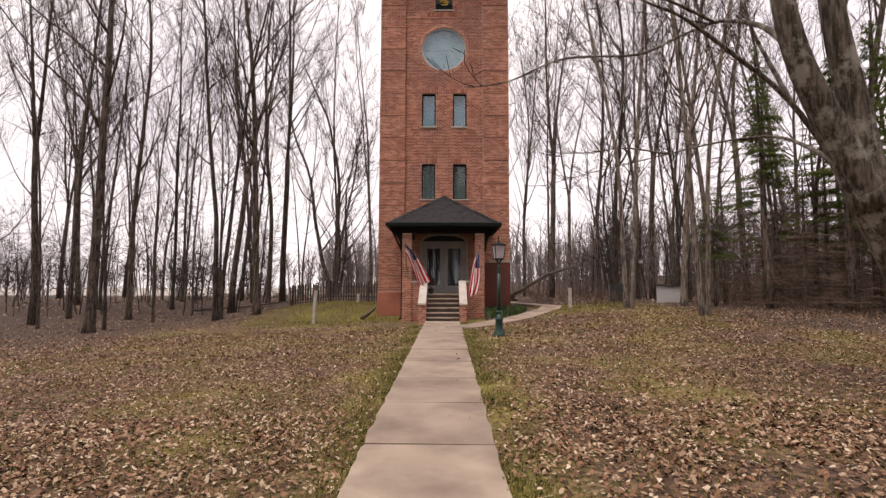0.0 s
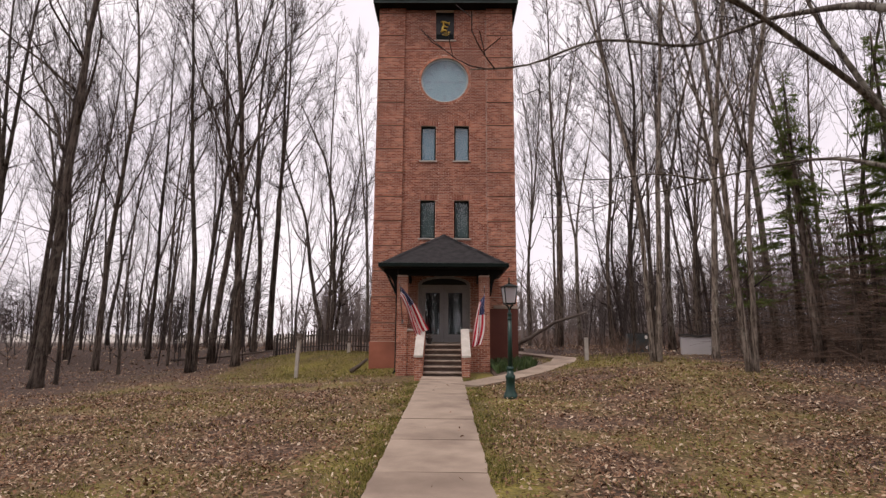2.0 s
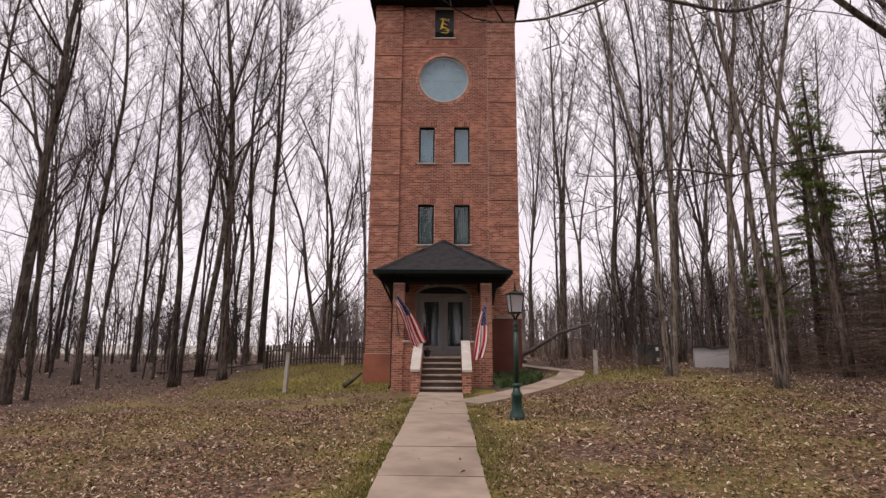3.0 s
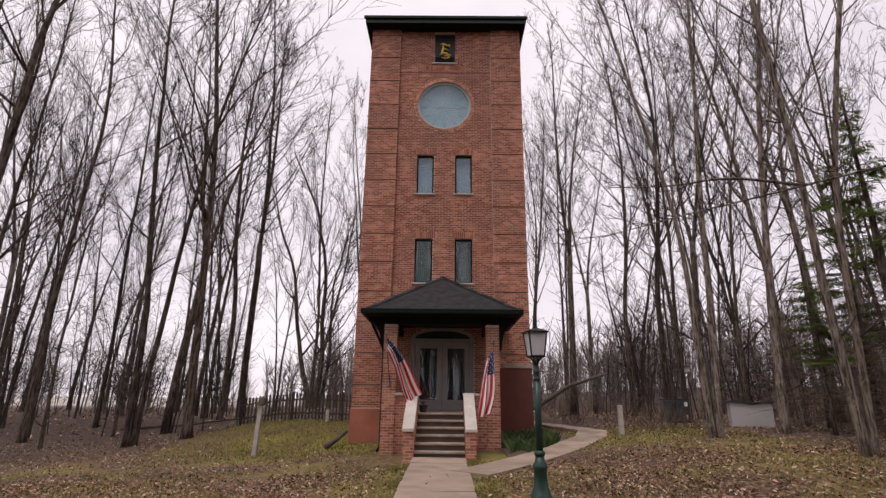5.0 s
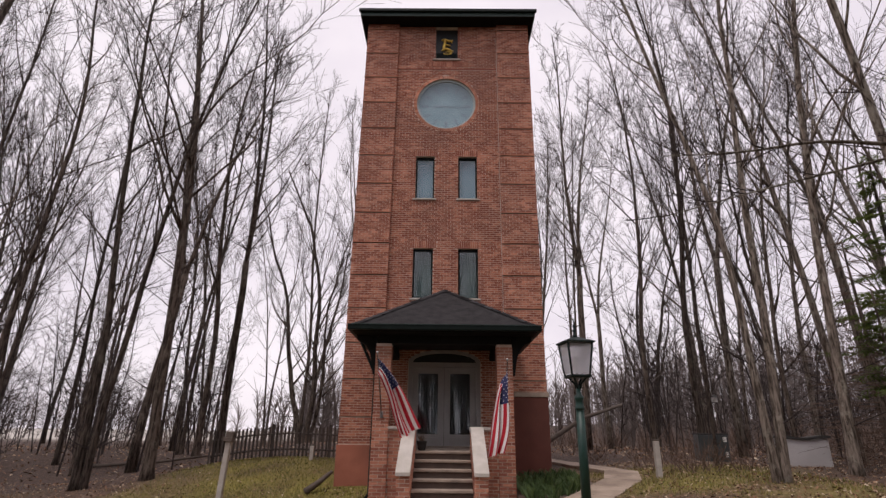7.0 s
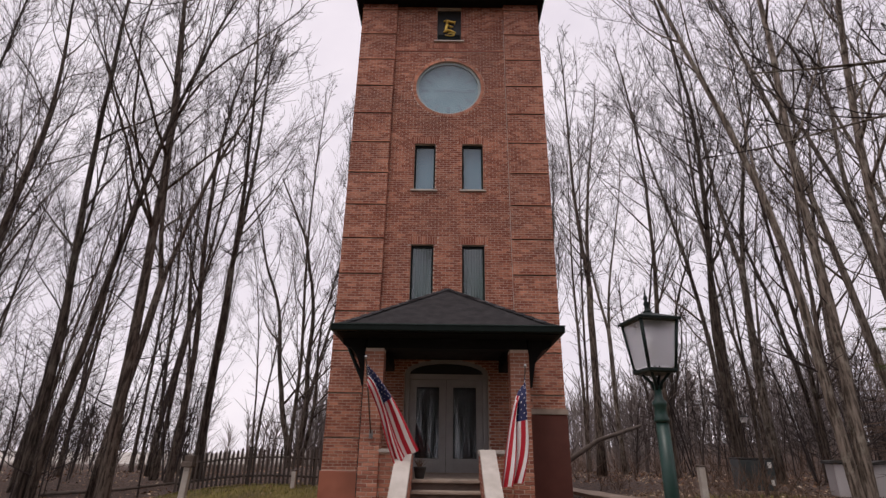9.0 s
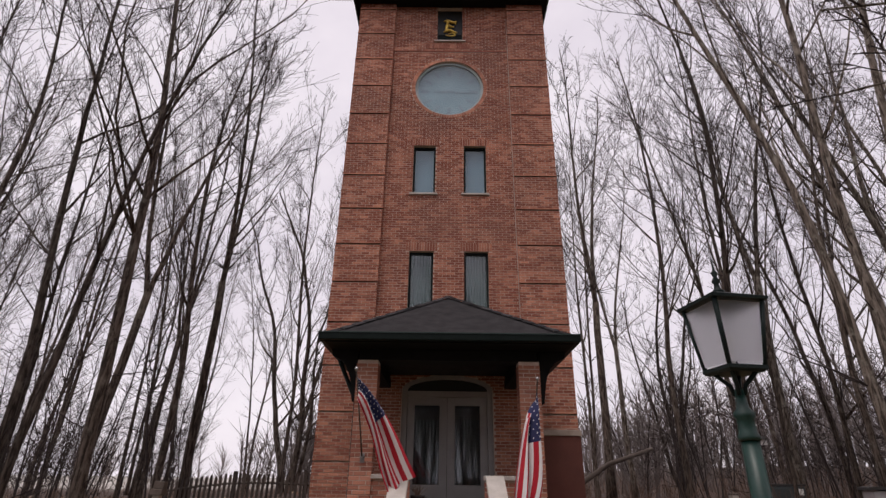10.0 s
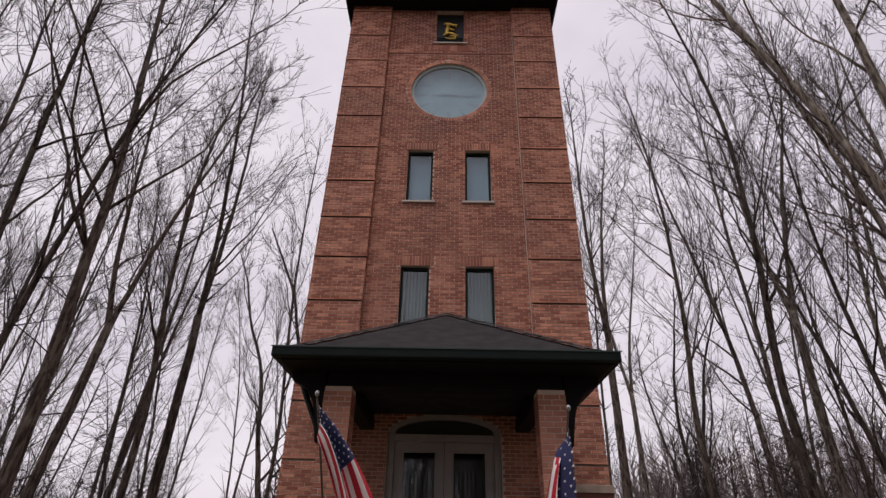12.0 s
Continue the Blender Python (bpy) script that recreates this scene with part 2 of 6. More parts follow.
M["inside"] = surface("unlit_room_dark", (0.03, 0.028, 0.026), (0.06, 0.055, 0.05), 2, 0.9, 0.0, 20)


def glass(name, tint, ior, rough=0.02):
    m, n, l, p = material(name)
    p.inputs["Base Color"].default_value = (*tint, 1)
    p.inputs["Transmission Weight"].default_value = 1.0
    p.inputs["Roughness"].default_value, p.inputs["IOR"].default_value = rough, ior
    w = n.new("ShaderNodeTexNoise")
    w.inputs["Scale"].default_value = 1.7
    b = n.new("ShaderNodeBump")
    b.inputs["Strength"].default_value, b.inputs["Distance"].default_value = 0.06, 0.02
    l.new(w.outputs["Fac"], b.inputs["Height"])
    l.new(b.outputs[0], p.inputs["Normal"])
    return m


M["pane"] = glass("window_glass", (0.80, 0.90, 0.93), 1.56)
M["lantern_glass"] = glass("hazy_lantern_glass", (0.97, 0.97, 0.98), 1.3, 0.45)

# leaf-strewn ground: leaf-sized cells of brown, moss and bare earth, greener where the lawn is
gm, gn, gl, gp = material("leaf_strewn_ground")
g_tc = gn.new("ShaderNodeTexCoord")


def g_noise(scale, detail=5):
    t = gn.new("ShaderNodeTexNoise")
    t.inputs["Scale"].default_value, t.inputs["Detail"].default_value = scale, detail
    gl.new(g_tc.outputs["Object"], t.inputs["Vector"])
    return t


def g_ramp(source, stops):
    r = gn.new("ShaderNodeValToRGB")
    while len(r.color_ramp.elements) < len(stops):
        r.color_ramp.elements.new(0.5)
    for e, (pos, c) in zip(r.color_ramp.elements, stops):
        e.position, e.color = pos, (*c, 1)
    gl.new(source, r.inputs[0])
    return r


def g_mix(fac, a, b):
    x = gn.new("ShaderNodeMixRGB")
    gl.new(fac, x.inputs[0])
    gl.new(a, x.inputs[1])
    gl.new(b, x.inputs[2])
    return x


g_vor = gn.new("ShaderNodeTexVoronoi")
g_vor.inputs["Scale"].default_value = 17
gl.new(g_tc.outputs["Object"], g_vor.inputs["Vector"])
g_sep = gn.new("ShaderNodeSeparateColor")
gl.new(g_vor.outputs["Color"], g_sep.inputs[0])
g_leaf = g_ramp(g_sep.outputs[0], [(0.0, (0.036, 0.022, 0.012)), (0.35, (0.070, 0.037, 0.022)), (0.7, (0.125, 0.070, 0.042)), (1.0, (0.235, 0.148, 0.092))])
g_moss = g_ramp(g_noise(30).outputs["Fac"], [(0.3, (0.085, 0.080, 0.014)), (0.7, (0.27, 0.215, 0.046))])
g_patch = g_ramp(g_noise(0.45, 7).outputs["Fac"], [(0.45, (0, 0, 0)), (0.62, (0.7, 0.7, 0.7))])
g_lawn = gn.new("ShaderNodeAttribute")
g_lawn.attribute_name = "lawn"
g_add = gn.new("ShaderNodeMath")
g_add.operation, g_add.use_clamp = "ADD", True
g_open = gn.new("ShaderNodeAttribute")
g_open.attribute_name = "clearing"
g_clear = gn.new("ShaderNodeMath")
g_clear.operation = "MULTIPLY"
gl.new(g_patch.outputs[0], g_clear.inputs[0])
gl.new(g_open.outputs["Fac"], g_clear.inputs[1])
gl.new(g_clear.outputs[0], g_add.inputs[0])
gl.new(g_lawn.outputs["Fac"], g_add.inputs[1])
# darker brown cells, used where the clearing attribute falls to 0
g_dark_floor = g_ramp(g_sep.outputs[1], [(0.0, (0.022, 0.013, 0.009)), (0.6, (0.060, 0.034, 0.023)), (1.0, (0.13, 0.080, 0.054))])
g_floor = g_mix(g_open.outputs["Fac"], g_dark_floor.outputs[0], g_leaf.outputs[0])
g_col = g_mix(g_add.outputs[0], g_floor.outputs[0], g_moss.outputs[0])
g_field = gn.new("ShaderNodeAttribute")
g_field.attribute_name = "field"
g_straw = g_ramp(g_noise(0.12).outputs["Fac"], [(0.35, (0.36, 0.33, 0.29)), (0.65, (0.48, 0.45, 0.41))])
g_col2 = g_mix(g_field.outputs["Fac"], g_col.outputs[0], g_straw.outputs[0])
gl.new(g_col2.outputs[0], gp.inputs["Base Color"])
gp.inputs["Roughness"].default_value = 0.95
g_b = gn.new("ShaderNodeBump")
g_b.inputs["Strength"].default_value, g_b.inputs["Distance"].default_value = 0.9, 0.03
gl.new(g_vor.outputs["Distance"], g_b.inputs["Height"])
gl.new(g_b.outputs[0], gp.inputs["Normal"])
M["ground"] = gm


# ---- mesh helpers ----
def part(name, bm, mat, parent=None, label=""):
    me = bpy.data.meshes.new(name)
    bm.to_mesh(me)
    bm.free()
    me.materials.append(M[mat])
    ob = new(name, me)
    ob.parent = parent
    if label:
        tagged(ob, label)
    return ob


def part_from(name, verts, faces, mat, parent=None, label="", smooth=False):
    me = bpy.data.meshes.new(name)
    me.from_pydata(verts, [], faces)
    me.materials.append(M[mat])
    if smooth:
        me.polygons.foreach_set("use_smooth", [True] * len(me.polygons))
    ob = new(name, me)
    ob.parent = parent
    if label:
        tagged(ob, label)
    return ob


def empty(name, m, label, category, group="", kind=""):
    ob = new(name)
    ob.matrix_world = m
    return tagged(ob, label, category, group, kind)


def box(bm, x0, x1, y0, y1, z0, z1, bevel=0.0):
    vs = [bm.verts.new((x, y, z)) for z in (z0, z1) for y in (y0, y1) for x in (x0, x1)]
    fs = [bm.faces.new([vs[i] for i in f]) for f in ((0, 2, 3, 1), (4, 5, 7, 6), (0, 1, 5, 4), (2, 6, 7, 3), (0, 4, 6, 2), (1, 3, 7, 5))]
    if bevel:
        es = {e for f in fs for e in f.edges}
        bmesh.ops.bevel(bm, geom=list(es), offset=bevel, segments=2, affect="EDGES", profile=0.6)
    return bm


def boxes(*args, bevel=0.0):
    bm = bmesh.new()
    for a in args:
        box(bm, *a, bevel=bevel)
    return bm


def lathe(profile, sides=20, square=False):
    """A turned shape from (radius, z) pairs, closed at both ends."""
    bm = bmesh.new()
    rings = []
    for r, z in profile:
        ring = []
        for i in range(sides):
            a = 2 * math.pi * (i + (0.5 if square else 0)) / sides
            ring.append(bm.verts.new((r * math.cos(a), r * math.sin(a), z)))
        rings.append(ring)
    for a, b in zip(rings, rings[1:]):
        for i in range(sides):
            f = bm.faces.new((a[i], a[(i + 1) % sides], b[(i + 1) % sides], b[i]))
            f.smooth = not square
    bm.faces.new(rings[0][::-1])
    bm.faces.new(rings[-1])
    return bm


def tube_bm(pts, radii, sides):
    bm = bmesh.new()
    v, f = tube(pts, radii, sides)
    bv = [bm.verts.new(p) for p in v]
    for q in f:
        bm.faces.new([bv[i] for i in q]).smooth = True
    return bm


def tube(pts, radii, sides, off=0):
    """Vertices and faces of a tube along pts, closed to a point-like cap at its end."""
    P = np.array([tuple(p) for p in pts], float)
    T = np.gradient(P, axis=0)
    T /= np.linalg.norm(T, axis=1)[:, None] + 1e-9
    ref = np.array((0.0, 0.0, 1.0)) if abs(T[0][2]) < 0.9 else np.array((1.0, 0.0, 0.0))
    U = np.cross(T, ref)
    U /= np.linalg.norm(U, axis=1)[:, None] + 1e-9
    W = np.cross(T, U)
    a = np.arange(sides) * 2 * np.pi / sides
    R = np.array(radii, float)
    V = P[:, None, :] + R[:, None, None] * (np.cos(a)[None, :, None] * U[:, None, :] + np.sin(a)[None, :, None] * W[:, None, :])
    verts = [tuple(v) for v in V.reshape(-1, 3)]
    faces = []
    for k in range(len(P) - 1):
        for i in range(sides):
            j = (i + 1) % sides
            faces.append((off + k * sides + i, off + k * sides + j, off + (k + 1) * sides + j, off + (k + 1) * sides + i))
    faces.append(tuple(off + (len(P) - 1) * sides + i for i in range(sides)))
    faces.append(tuple(off + sides - 1 - i for i in range(sides)))
    return verts, faces


def slab_with_holes(name, outline, holes, thick, mat, parent, at, label=""):
    """An upright slab in the xz plane with openings cut through it; its front face lies at y = at."""
    cu = bpy.data.curves.new(name, "CURVE")
    cu.dimensions, cu.fill_mode, cu.extrude = "2D", "BOTH", thick / 2
    for loop in (outline, *holes):
        sp = cu.splines.new("POLY")
        sp.points.add(len(loop) - 1)
        for p, (x, z) in zip(sp.points, loop):
            p.co = (x, z, 0, 1)
        sp.use_cyclic_u = True
    tmp = new("tmp", cu)
    me = bpy.data.meshes.new_from_object(tmp.evaluated_get(bpy.context.evaluated_depsgraph_get()))
    bpy.data.objects.remove(tmp)
    bpy.data.curves.remove(cu)
    me.transform(Matrix.Translation((0, at + thick / 2, 0)) @ Matrix.Rotation(math.pi / 2, 4, "X"))
    me.materials.clear()
    me.materials.append(M[mat])
    ob = new(name, me)
    ob.parent = parent
    if label:
        tagged(ob, label)
    return ob


def rect(x0, x1, z0, z1):
    return [(x0, z0), (x1, z0), (x1, z1), (x0, z1)]


def circle(cx, cz, r, n=48):
    return [(cx + r * math.cos(2 * math.pi * i / n), cz + r * math.sin(2 * math.pi * i / n)) for i in range(n)]


def smoothstep(a, b, x):
    t = min(1.0, max(0.0, (x - a) / (b - a)))
    return t * t * (3 - 2 * t)


# ---- ground ----
def ground_z(x, y):
    z = 0.02 * max(-25.0, min(y, 22.0))
    if x < 0:
        z -= 0.6 * (1 - math.exp(x / 6))
    z += 0.45 * smoothstep(0.8, 7, x) * smoothstep(7, 17, y)
    z += 0.75 * math.exp(-((x + 5.3) / 4.5) ** 2) * smoothstep(21.5, 25.5, y) * (1 - smoothstep(30, 42, y))
    z += 2.2 * smoothstep(10, 70, x) * smoothstep(15, 60, y)
    if x < 0:
        z += 0.65 * smoothstep(26, 36, y) * smoothstep(0, 7, -x)
    if y > 45:
        z += 2.2 * smoothstep(50, 130, y) * smoothstep(-0.42, -0.10, x / y)
    z += 0.035 * noise.noise((x * 0.6, y * 0.6, 3.0)) * smoothstep(0.7, 2.0, abs(x + 0.14))
    return z


WALK_L, WALK_R = -0.74, 0.43
CX = -0.15


def graded(near, far, n, power):
    return [near + (far - near) * (i / n) ** power for i in range(n + 1)]


def clearing_at(x, y):
    """1 on the open grass round the walk, 0 under the trees."""
    n1 = noise.noise((x * 0.5, y * 0.5, 0)) * 1.5
    near = 1 - smoothstep(9, 14, y)
    return smoothstep(-13 - 12 * near, -8 - 6 * near, x + n1) * (1 - smoothstep(6 + 4 * near, 10 + 5 * near, x + n1)) * (1 - smoothstep(21, 26, y + n1))


def build_ground():
    xs = [-v for v in graded(16, 600, 26, 2.6)[::-1]] + [-16 + 0.4 * i for i in range(1, 80)] + graded(16, 600, 26, 2.6)
    ys = [-v for v in graded(6, 600, 20, 2.6)[::-1]] + [-6 + 0.4 * i for i in range(1, 100)] + graded(34, 900, 30, 2.6)
    verts = [(x, y, ground_z(x, y)) for y in ys for x in xs]
    w = len(xs)
    faces = [(j * w + i, j * w + i + 1, (j + 1) * w + i + 1, (j + 1) * w + i) for j in range(len(ys) - 1) for i in range(w - 1)]
    ob = part_from("ground", verts, faces, "ground", smooth=True)
    lawn = ob.data.attributes.new("lawn", "FLOAT", "POINT")
    field = ob.data.attributes.new("field", "FLOAT", "POINT")
    clearing = ob.data.attributes.new("clearing", "FLOAT", "POINT")
    a, b, c = [], [], []
    for x, y, z in verts:
        n1 = noise.noise((x * 0.5, y * 0.5, 0)) * 0.5
        v = smoothstep(18.5, 21.5, y + n1 * 3) * (1 - smoothstep(25, 27, y)) * smoothstep(-9.5, -6, x + n1 * 3) * (1 - smoothstep(-1, 0, x))
        v = max(v, 0.75 * (1 - smoothstep(0.3, 1.1, abs(abs(x + 0.14) - 0.75) + n1)) * smoothstep(-4, 2, y) * (1 - smoothstep(19, 20, y)))
        v = max(v, 0.8 * smoothstep(2.8, 4, x + n1) * (1 - smoothstep(6.5, 9, x)) * smoothstep(17.5, 19.5, y + n1 * 2) * (1 - smoothstep(21, 24, y)))
        a.append(v * (0.62 + 0.75 * noise.noise((x * 1.1, y * 1.1, 5))))
        b.append((1 - smoothstep(-14, -6, x + y * 0.10)) * smoothstep(60, 68, y + n1 * 4))
        c.append(clearing_at(x, y))
    clearing.data.foreach_set("value", c)
    lawn.data.foreach_set("value", a)
    field.data.foreach_set("value", b)
    return tagged(ob, "leaf-strewn woodland ground with mossy lawn patches", "ground", kind="structure")


build_ground()

# concrete walk of separate slabs, and the side walk that bends off behind the tower
SIDE = [(0.42, 15.6), (1.6, 17.2), (2.9, 19.0), (4.0, 20.7), (4.45, 22.2), (4.3, 24.5), (4.0, 28.0), (3.7, 32.0)]


def build_walk():
    root = empty("pavement", pose(0, 0, 0), "worn concrete walk of jointed slabs leading to the steps", "walkway", kind="structure")
    rng = random.Random(4)
    y = -9.0
    while y < 17.7:
        y1 = min(y + 1.52, 17.74)
        bm = bmesh.new()
        tilt = [rng.uniform(-0.006, 0.006) for _ in range(4)]
        top, low = [], []
        n = 9
        for side, t0, t1 in ((WALK_L, tilt[0], tilt[1]), (WALK_R, tilt[2], tilt[3])):
            for k in range(n):
                f = k / (n - 1)
                yy = y + 0.006 + (y1 - y - 0.012) * f
                wob = rng.uniform(-0.014, 0.014) if 0 < k < n - 1 else rng.uniform(0.0, 0.02) * (1 if side < 0 else -1)
                top.append(bm.verts.new((side + wob, yy, 0.02 * yy + 0.045 + t0 * (1 - f) + t1 * f)))
                low.append(bm.verts.new((side + wob, yy, 0.02 * yy - 0.08)))
        for k in range(n - 1):
            bm.faces.new((top[k], top[n + k], top[n + k + 1], top[k + 1]))
            bm.faces.new((low[k], top[k], top[k + 1], low[k + 1]))
            bm.faces.new((top[n + k], low[n + k], low[n + k + 1], top[n + k + 1]))
        bm.faces.new((low[0], low[n], top[n], top[0]))
        bm.faces.new((top[n - 1], top[2 * n - 1], low[2 * n - 1], low[n - 1]))
        part("slab", bm, "concrete", root)
        y = y1
    pts = []
    for (xa, ya), (xb, yb) in zip(SIDE, SIDE[1:]):
        for i in range(4):
            pts.append((xa + (xb - xa) * i / 4, ya + (yb - ya) * i / 4))
    pts.append(SIDE[-1])
    for k in range(0, len(pts) - 1, 2):
        seg = pts[k:k + 3]
        bm = bmesh.new()
        rows = []
        for i, (x, yy) in enumerate(seg):
            j = k + i
            a, b = pts[max(0, j - 1)], pts[min(len(pts) - 1, j + 1)]
            d = Vector((b[0] - a[0], b[1] - a[1])).normalized()
            nx, ny = d.y * 0.42, -d.x * 0.42
            sh = 0.008 if i == 0 else (-0.008 if i == len(seg) - 1 else 0)
            z = ground_z(x, yy) + 0.05
            row = []
            for s in (-1, 1):
                for dz in (0, -0.14):
                    row.append(bm.verts.new((x + s * nx + d.x * sh, yy + s * ny + d.y * sh, z + dz)))
            rows.append(row)
        for a, b in zip(rows, rows[1:]):
            bm.faces.new((a[0], a[2], b[2], b[0]))
            bm.faces.new((a[0], b[0], b[1], a[1]))
            bm.faces.new((a[2], a[3], b[3], b[2]))
        bm.faces.new((rows[0][0], rows[0][1], rows[0][3], rows[0][2]))
        bm.faces.new((rows[-1][0], rows[-1][2], rows[-1][3], rows[-1][1]))
        bmesh.ops.recalc_face_normals(bm, faces=bm.faces[:])
        part("slab", bm, "concrete", root)


build_walk()

# ---- the brick tower ----
COURSE, LEN, JOINT = 0.0677, 0.2032, 0.0135
FRONT, PANEL = 22.55, 22.67          # pilaster face, recessed panel face
TX0, TX1 = CX - 2.85, CX + 2.85
PI0, PI1 = CX - 1.735, CX + 1.735    # inner edges of the corner pilasters
SOFFIT = 15.50
WIN = [(CX + s * 0.69 - 0.305, CX + s * 0.69 + 0.305, z0, z1) for z0, z1 in ((5.43, 7.00), (8.68, 10.20)) for s in (-1, 1)]
OCX, OCZ, OR = CX - 0.03, 12.26, 1.00
SIGN = (CX - 0.42, CX + 0.36, 14.08, SOFFIT)
FLOOR = 1.30
DOOR = (CX - 1.02, CX + 1.02, FLOOR, 3.56)


def spans_without(x0, x1, z, holes):
    """The stretches of x0..x1 at height z that no opening takes."""
    spans = [(x0, x1)]
    for h in holes:
        c = h(z)
        if c:
            spans = [q for a, b in spans for q in ((a, min(b, c[0])), (max(a, c[1]), b)) if q[1] - q[0] > 0.02]
    return spans


def rect_hole(x0, x1, z0, z1):
    return lambda z: (x0, x1) if z0 < z < z1 else None


def round_hole(cx, cz, r):
    return lambda z: (cx - math.sqrt(r * r - (z - cz) ** 2), cx + math.sqrt(r * r - (z - cz) ** 2)) if abs(z - cz) < r else None


def brick_boxes(x0, x1, z0, z1, y, holes=(), skip=(), proud=0.006, depth=0.03, rng=random.Random(7)):
    """Running-bond bricks on an upright face at y: (x0, x1, y0, y1, z0, z1) for each one, proud of the mortar by a few millimetres."""
    out = []
    n0, n1 = math.floor(z0 / COURSE + 0.5), math.floor(z1 / COURSE + 0.5)
    for k in range(n0, n1):
        za, zb = k * COURSE + JOINT / 2, (k + 1) * COURSE - JOINT / 2
        if k in skip:
            continue
        for a, b in spans_without(x0, x1, (za + zb) / 2, holes):
            off = (k % 2) * LEN / 2
            i = math.floor((a - off) / LEN)
            x = i * LEN + off
            while x < b:
                xa, xb = max(a, x + JOINT / 2), min(b, x + LEN - JOINT / 2)
                if xb - xa > 0.025:
                    out.append((xa, xb, y - proud - rng.uniform(0, 0.004), y + depth, za, zb))
                x += LEN
    return out


def join_boxes(name, bxs, mat, parent, label="", m=None):
    verts, faces = [], []
    for x0, x1, y0, y1, z0, z1 in bxs:
        o = len(verts)
        verts += [(x, yy, z) for z in (z0, z1) for yy in (y0, y1) for x in (x0, x1)]
        faces += [tuple(o + i for i in f) for f in ((0, 1, 5, 4), (0, 4, 6, 2), (1, 3, 7, 5), (4, 5, 7, 6), (0, 2, 3, 1))]
    if m:
        verts = [tuple(m @ Vector(v)) for v in verts]
    ob = part_from(name, verts, faces, mat, parent, label)
    return tagged(ob, kind="stuff")


BAND_Z = [round((15.24 - 1.0155 * i) / COURSE) for i in range(15)]


def build_tower():
    root = empty("brick_tower", pose(CX, 25.4, 0), "tall square red-brick tower with banded corner pilasters", "tower")
    base = Matrix.Translation((-CX, -25.4, 0))

    def hang(ob):
        ob.matrix_parent_inverse = base
        return ob

    holes = [rect(*w) for w in WIN] + [circle(OCX, OCZ, OR), rect(SIGN[0], SIGN[1], SIGN[2], SOFFIT - 0.05)]
    arch = [(DOOR[0], FLOOR), (DOOR[1], FLOOR), (DOOR[1], DOOR[3])]
    for i in range(1, 12):
        a = math.pi * i / 12
        arch.append((CX + 1.02 * math.cos(a), DOOR[3] + 0.34 * math.sin(a)))
    arch.append((DOOR[0], DOOR[3]))
    hang(slab_with_holes("front_wall", rect(PI0, PI1, 0.0, SOFFIT), holes + [arch], 0.28, "mortar", root, PANEL))
    for x0, x1 in ((TX0, PI0), (PI1, TX1)):
        grooves = [k * COURSE for k in BAND_Z if k * COURSE > 1.4]
        edges = [0.0] + sorted(grooves) + [SOFFIT]
        blocks = [(x0, x1, FRONT + 0.06, PANEL + 0.28, 0.0, SOFFIT)]
        for za, zb in zip(edges, edges[1:]):
            blocks.append((x0, x1, FRONT, FRONT + 0.0601, za + (0.038 if za > 0 else 0), zb))
        p = hang(part("pilaster", boxes(*blocks), "mortar", root))
        bx = []
        for za, zb in zip(edges, edges[1:]):
            bx += brick_boxes(x0, x1, max(za + COURSE * 1.01, 1.35), zb, FRONT)
        join_boxes("brickwork", bx, "brick", p)
        ledge = [(x0 - 0.010, x1 + 0.010, FRONT - 0.016, FRONT + 0.05, z + 0.038, z + COURSE - 0.003) for z in grooves]
        join_boxes("band", ledge, "brick", p)
        # brick returns of the pilaster beside the recessed panel, and on the outer flank
        inner = x1 if x0 == TX0 else x0
        for xe, sgn in ((inner, 1 if x0 == TX0 else -1), (TX0 if x0 == TX0 else TX1, -1 if x0 == TX0 else 1)):
            deep = (FRONT, PANEL) if xe == inner else (FRONT, FRONT + 0.6)
            ret = [(min(xe, xe + sgn * 0.005), max(xe, xe + sgn * 0.005), deep[0] + 0.004, deep[1], k * COURSE + JOINT / 2, (k + 1) * COURSE - JOINT / 2)
                   for k in range(20, int(SOFFIT / COURSE))]
            join_boxes("return_bricks", ret, "brick", p)
        top = 1.33 if x0 == TX0 else 2.62
        part("plinth", boxes((x0 - 0.03, x1 + 0.03, FRONT - 0.035, FRONT + 0.1, 0.0, top), bevel=0.006), "plinth" if x0 == TX0 else "dark_red", p, "smooth red-painted plinth" if x0 == TX0 else "smooth dark red lower facing")
        if x0 != TX0:
            part("ledge", boxes((x0 + 0.2, x1 + 0.05, FRONT - 0.06, FRONT + 0.1, top + 0.002, top + 0.13), bevel=0.01), "step", p, "weathered grey stone ledge")
    hang(part("side_wall", boxes((TX0, TX0 + 0.3, PANEL + 0.28, FRONT + 5.7, 0, SOFFIT)), "brick", root))
    hang(part("side_wall", boxes((TX1 - 0.3, TX1, PANEL + 0.28, FRONT + 5.7, 0, SOFFIT)), "brick", root))
    hang(part("back_wall", boxes((TX0 + 0.3, TX1 - 0.3, FRONT + 5.4, FRONT + 5.7, 0, SOFFIT)), "brick", root))
    # added sheet behind the openings; the unlit room is its dark colour
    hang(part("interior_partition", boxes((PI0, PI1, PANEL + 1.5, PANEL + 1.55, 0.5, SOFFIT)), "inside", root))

    # thin pale strip up the panel's edge beside the pilaster
    hang(part("sealant_joint", boxes((PI1 - 0.022, PI1 - 0.004, PANEL - 0.022, PANEL - 0.008, 4.6, SOFFIT - 0.5)), "limestone", root, "thin pale upright line"))
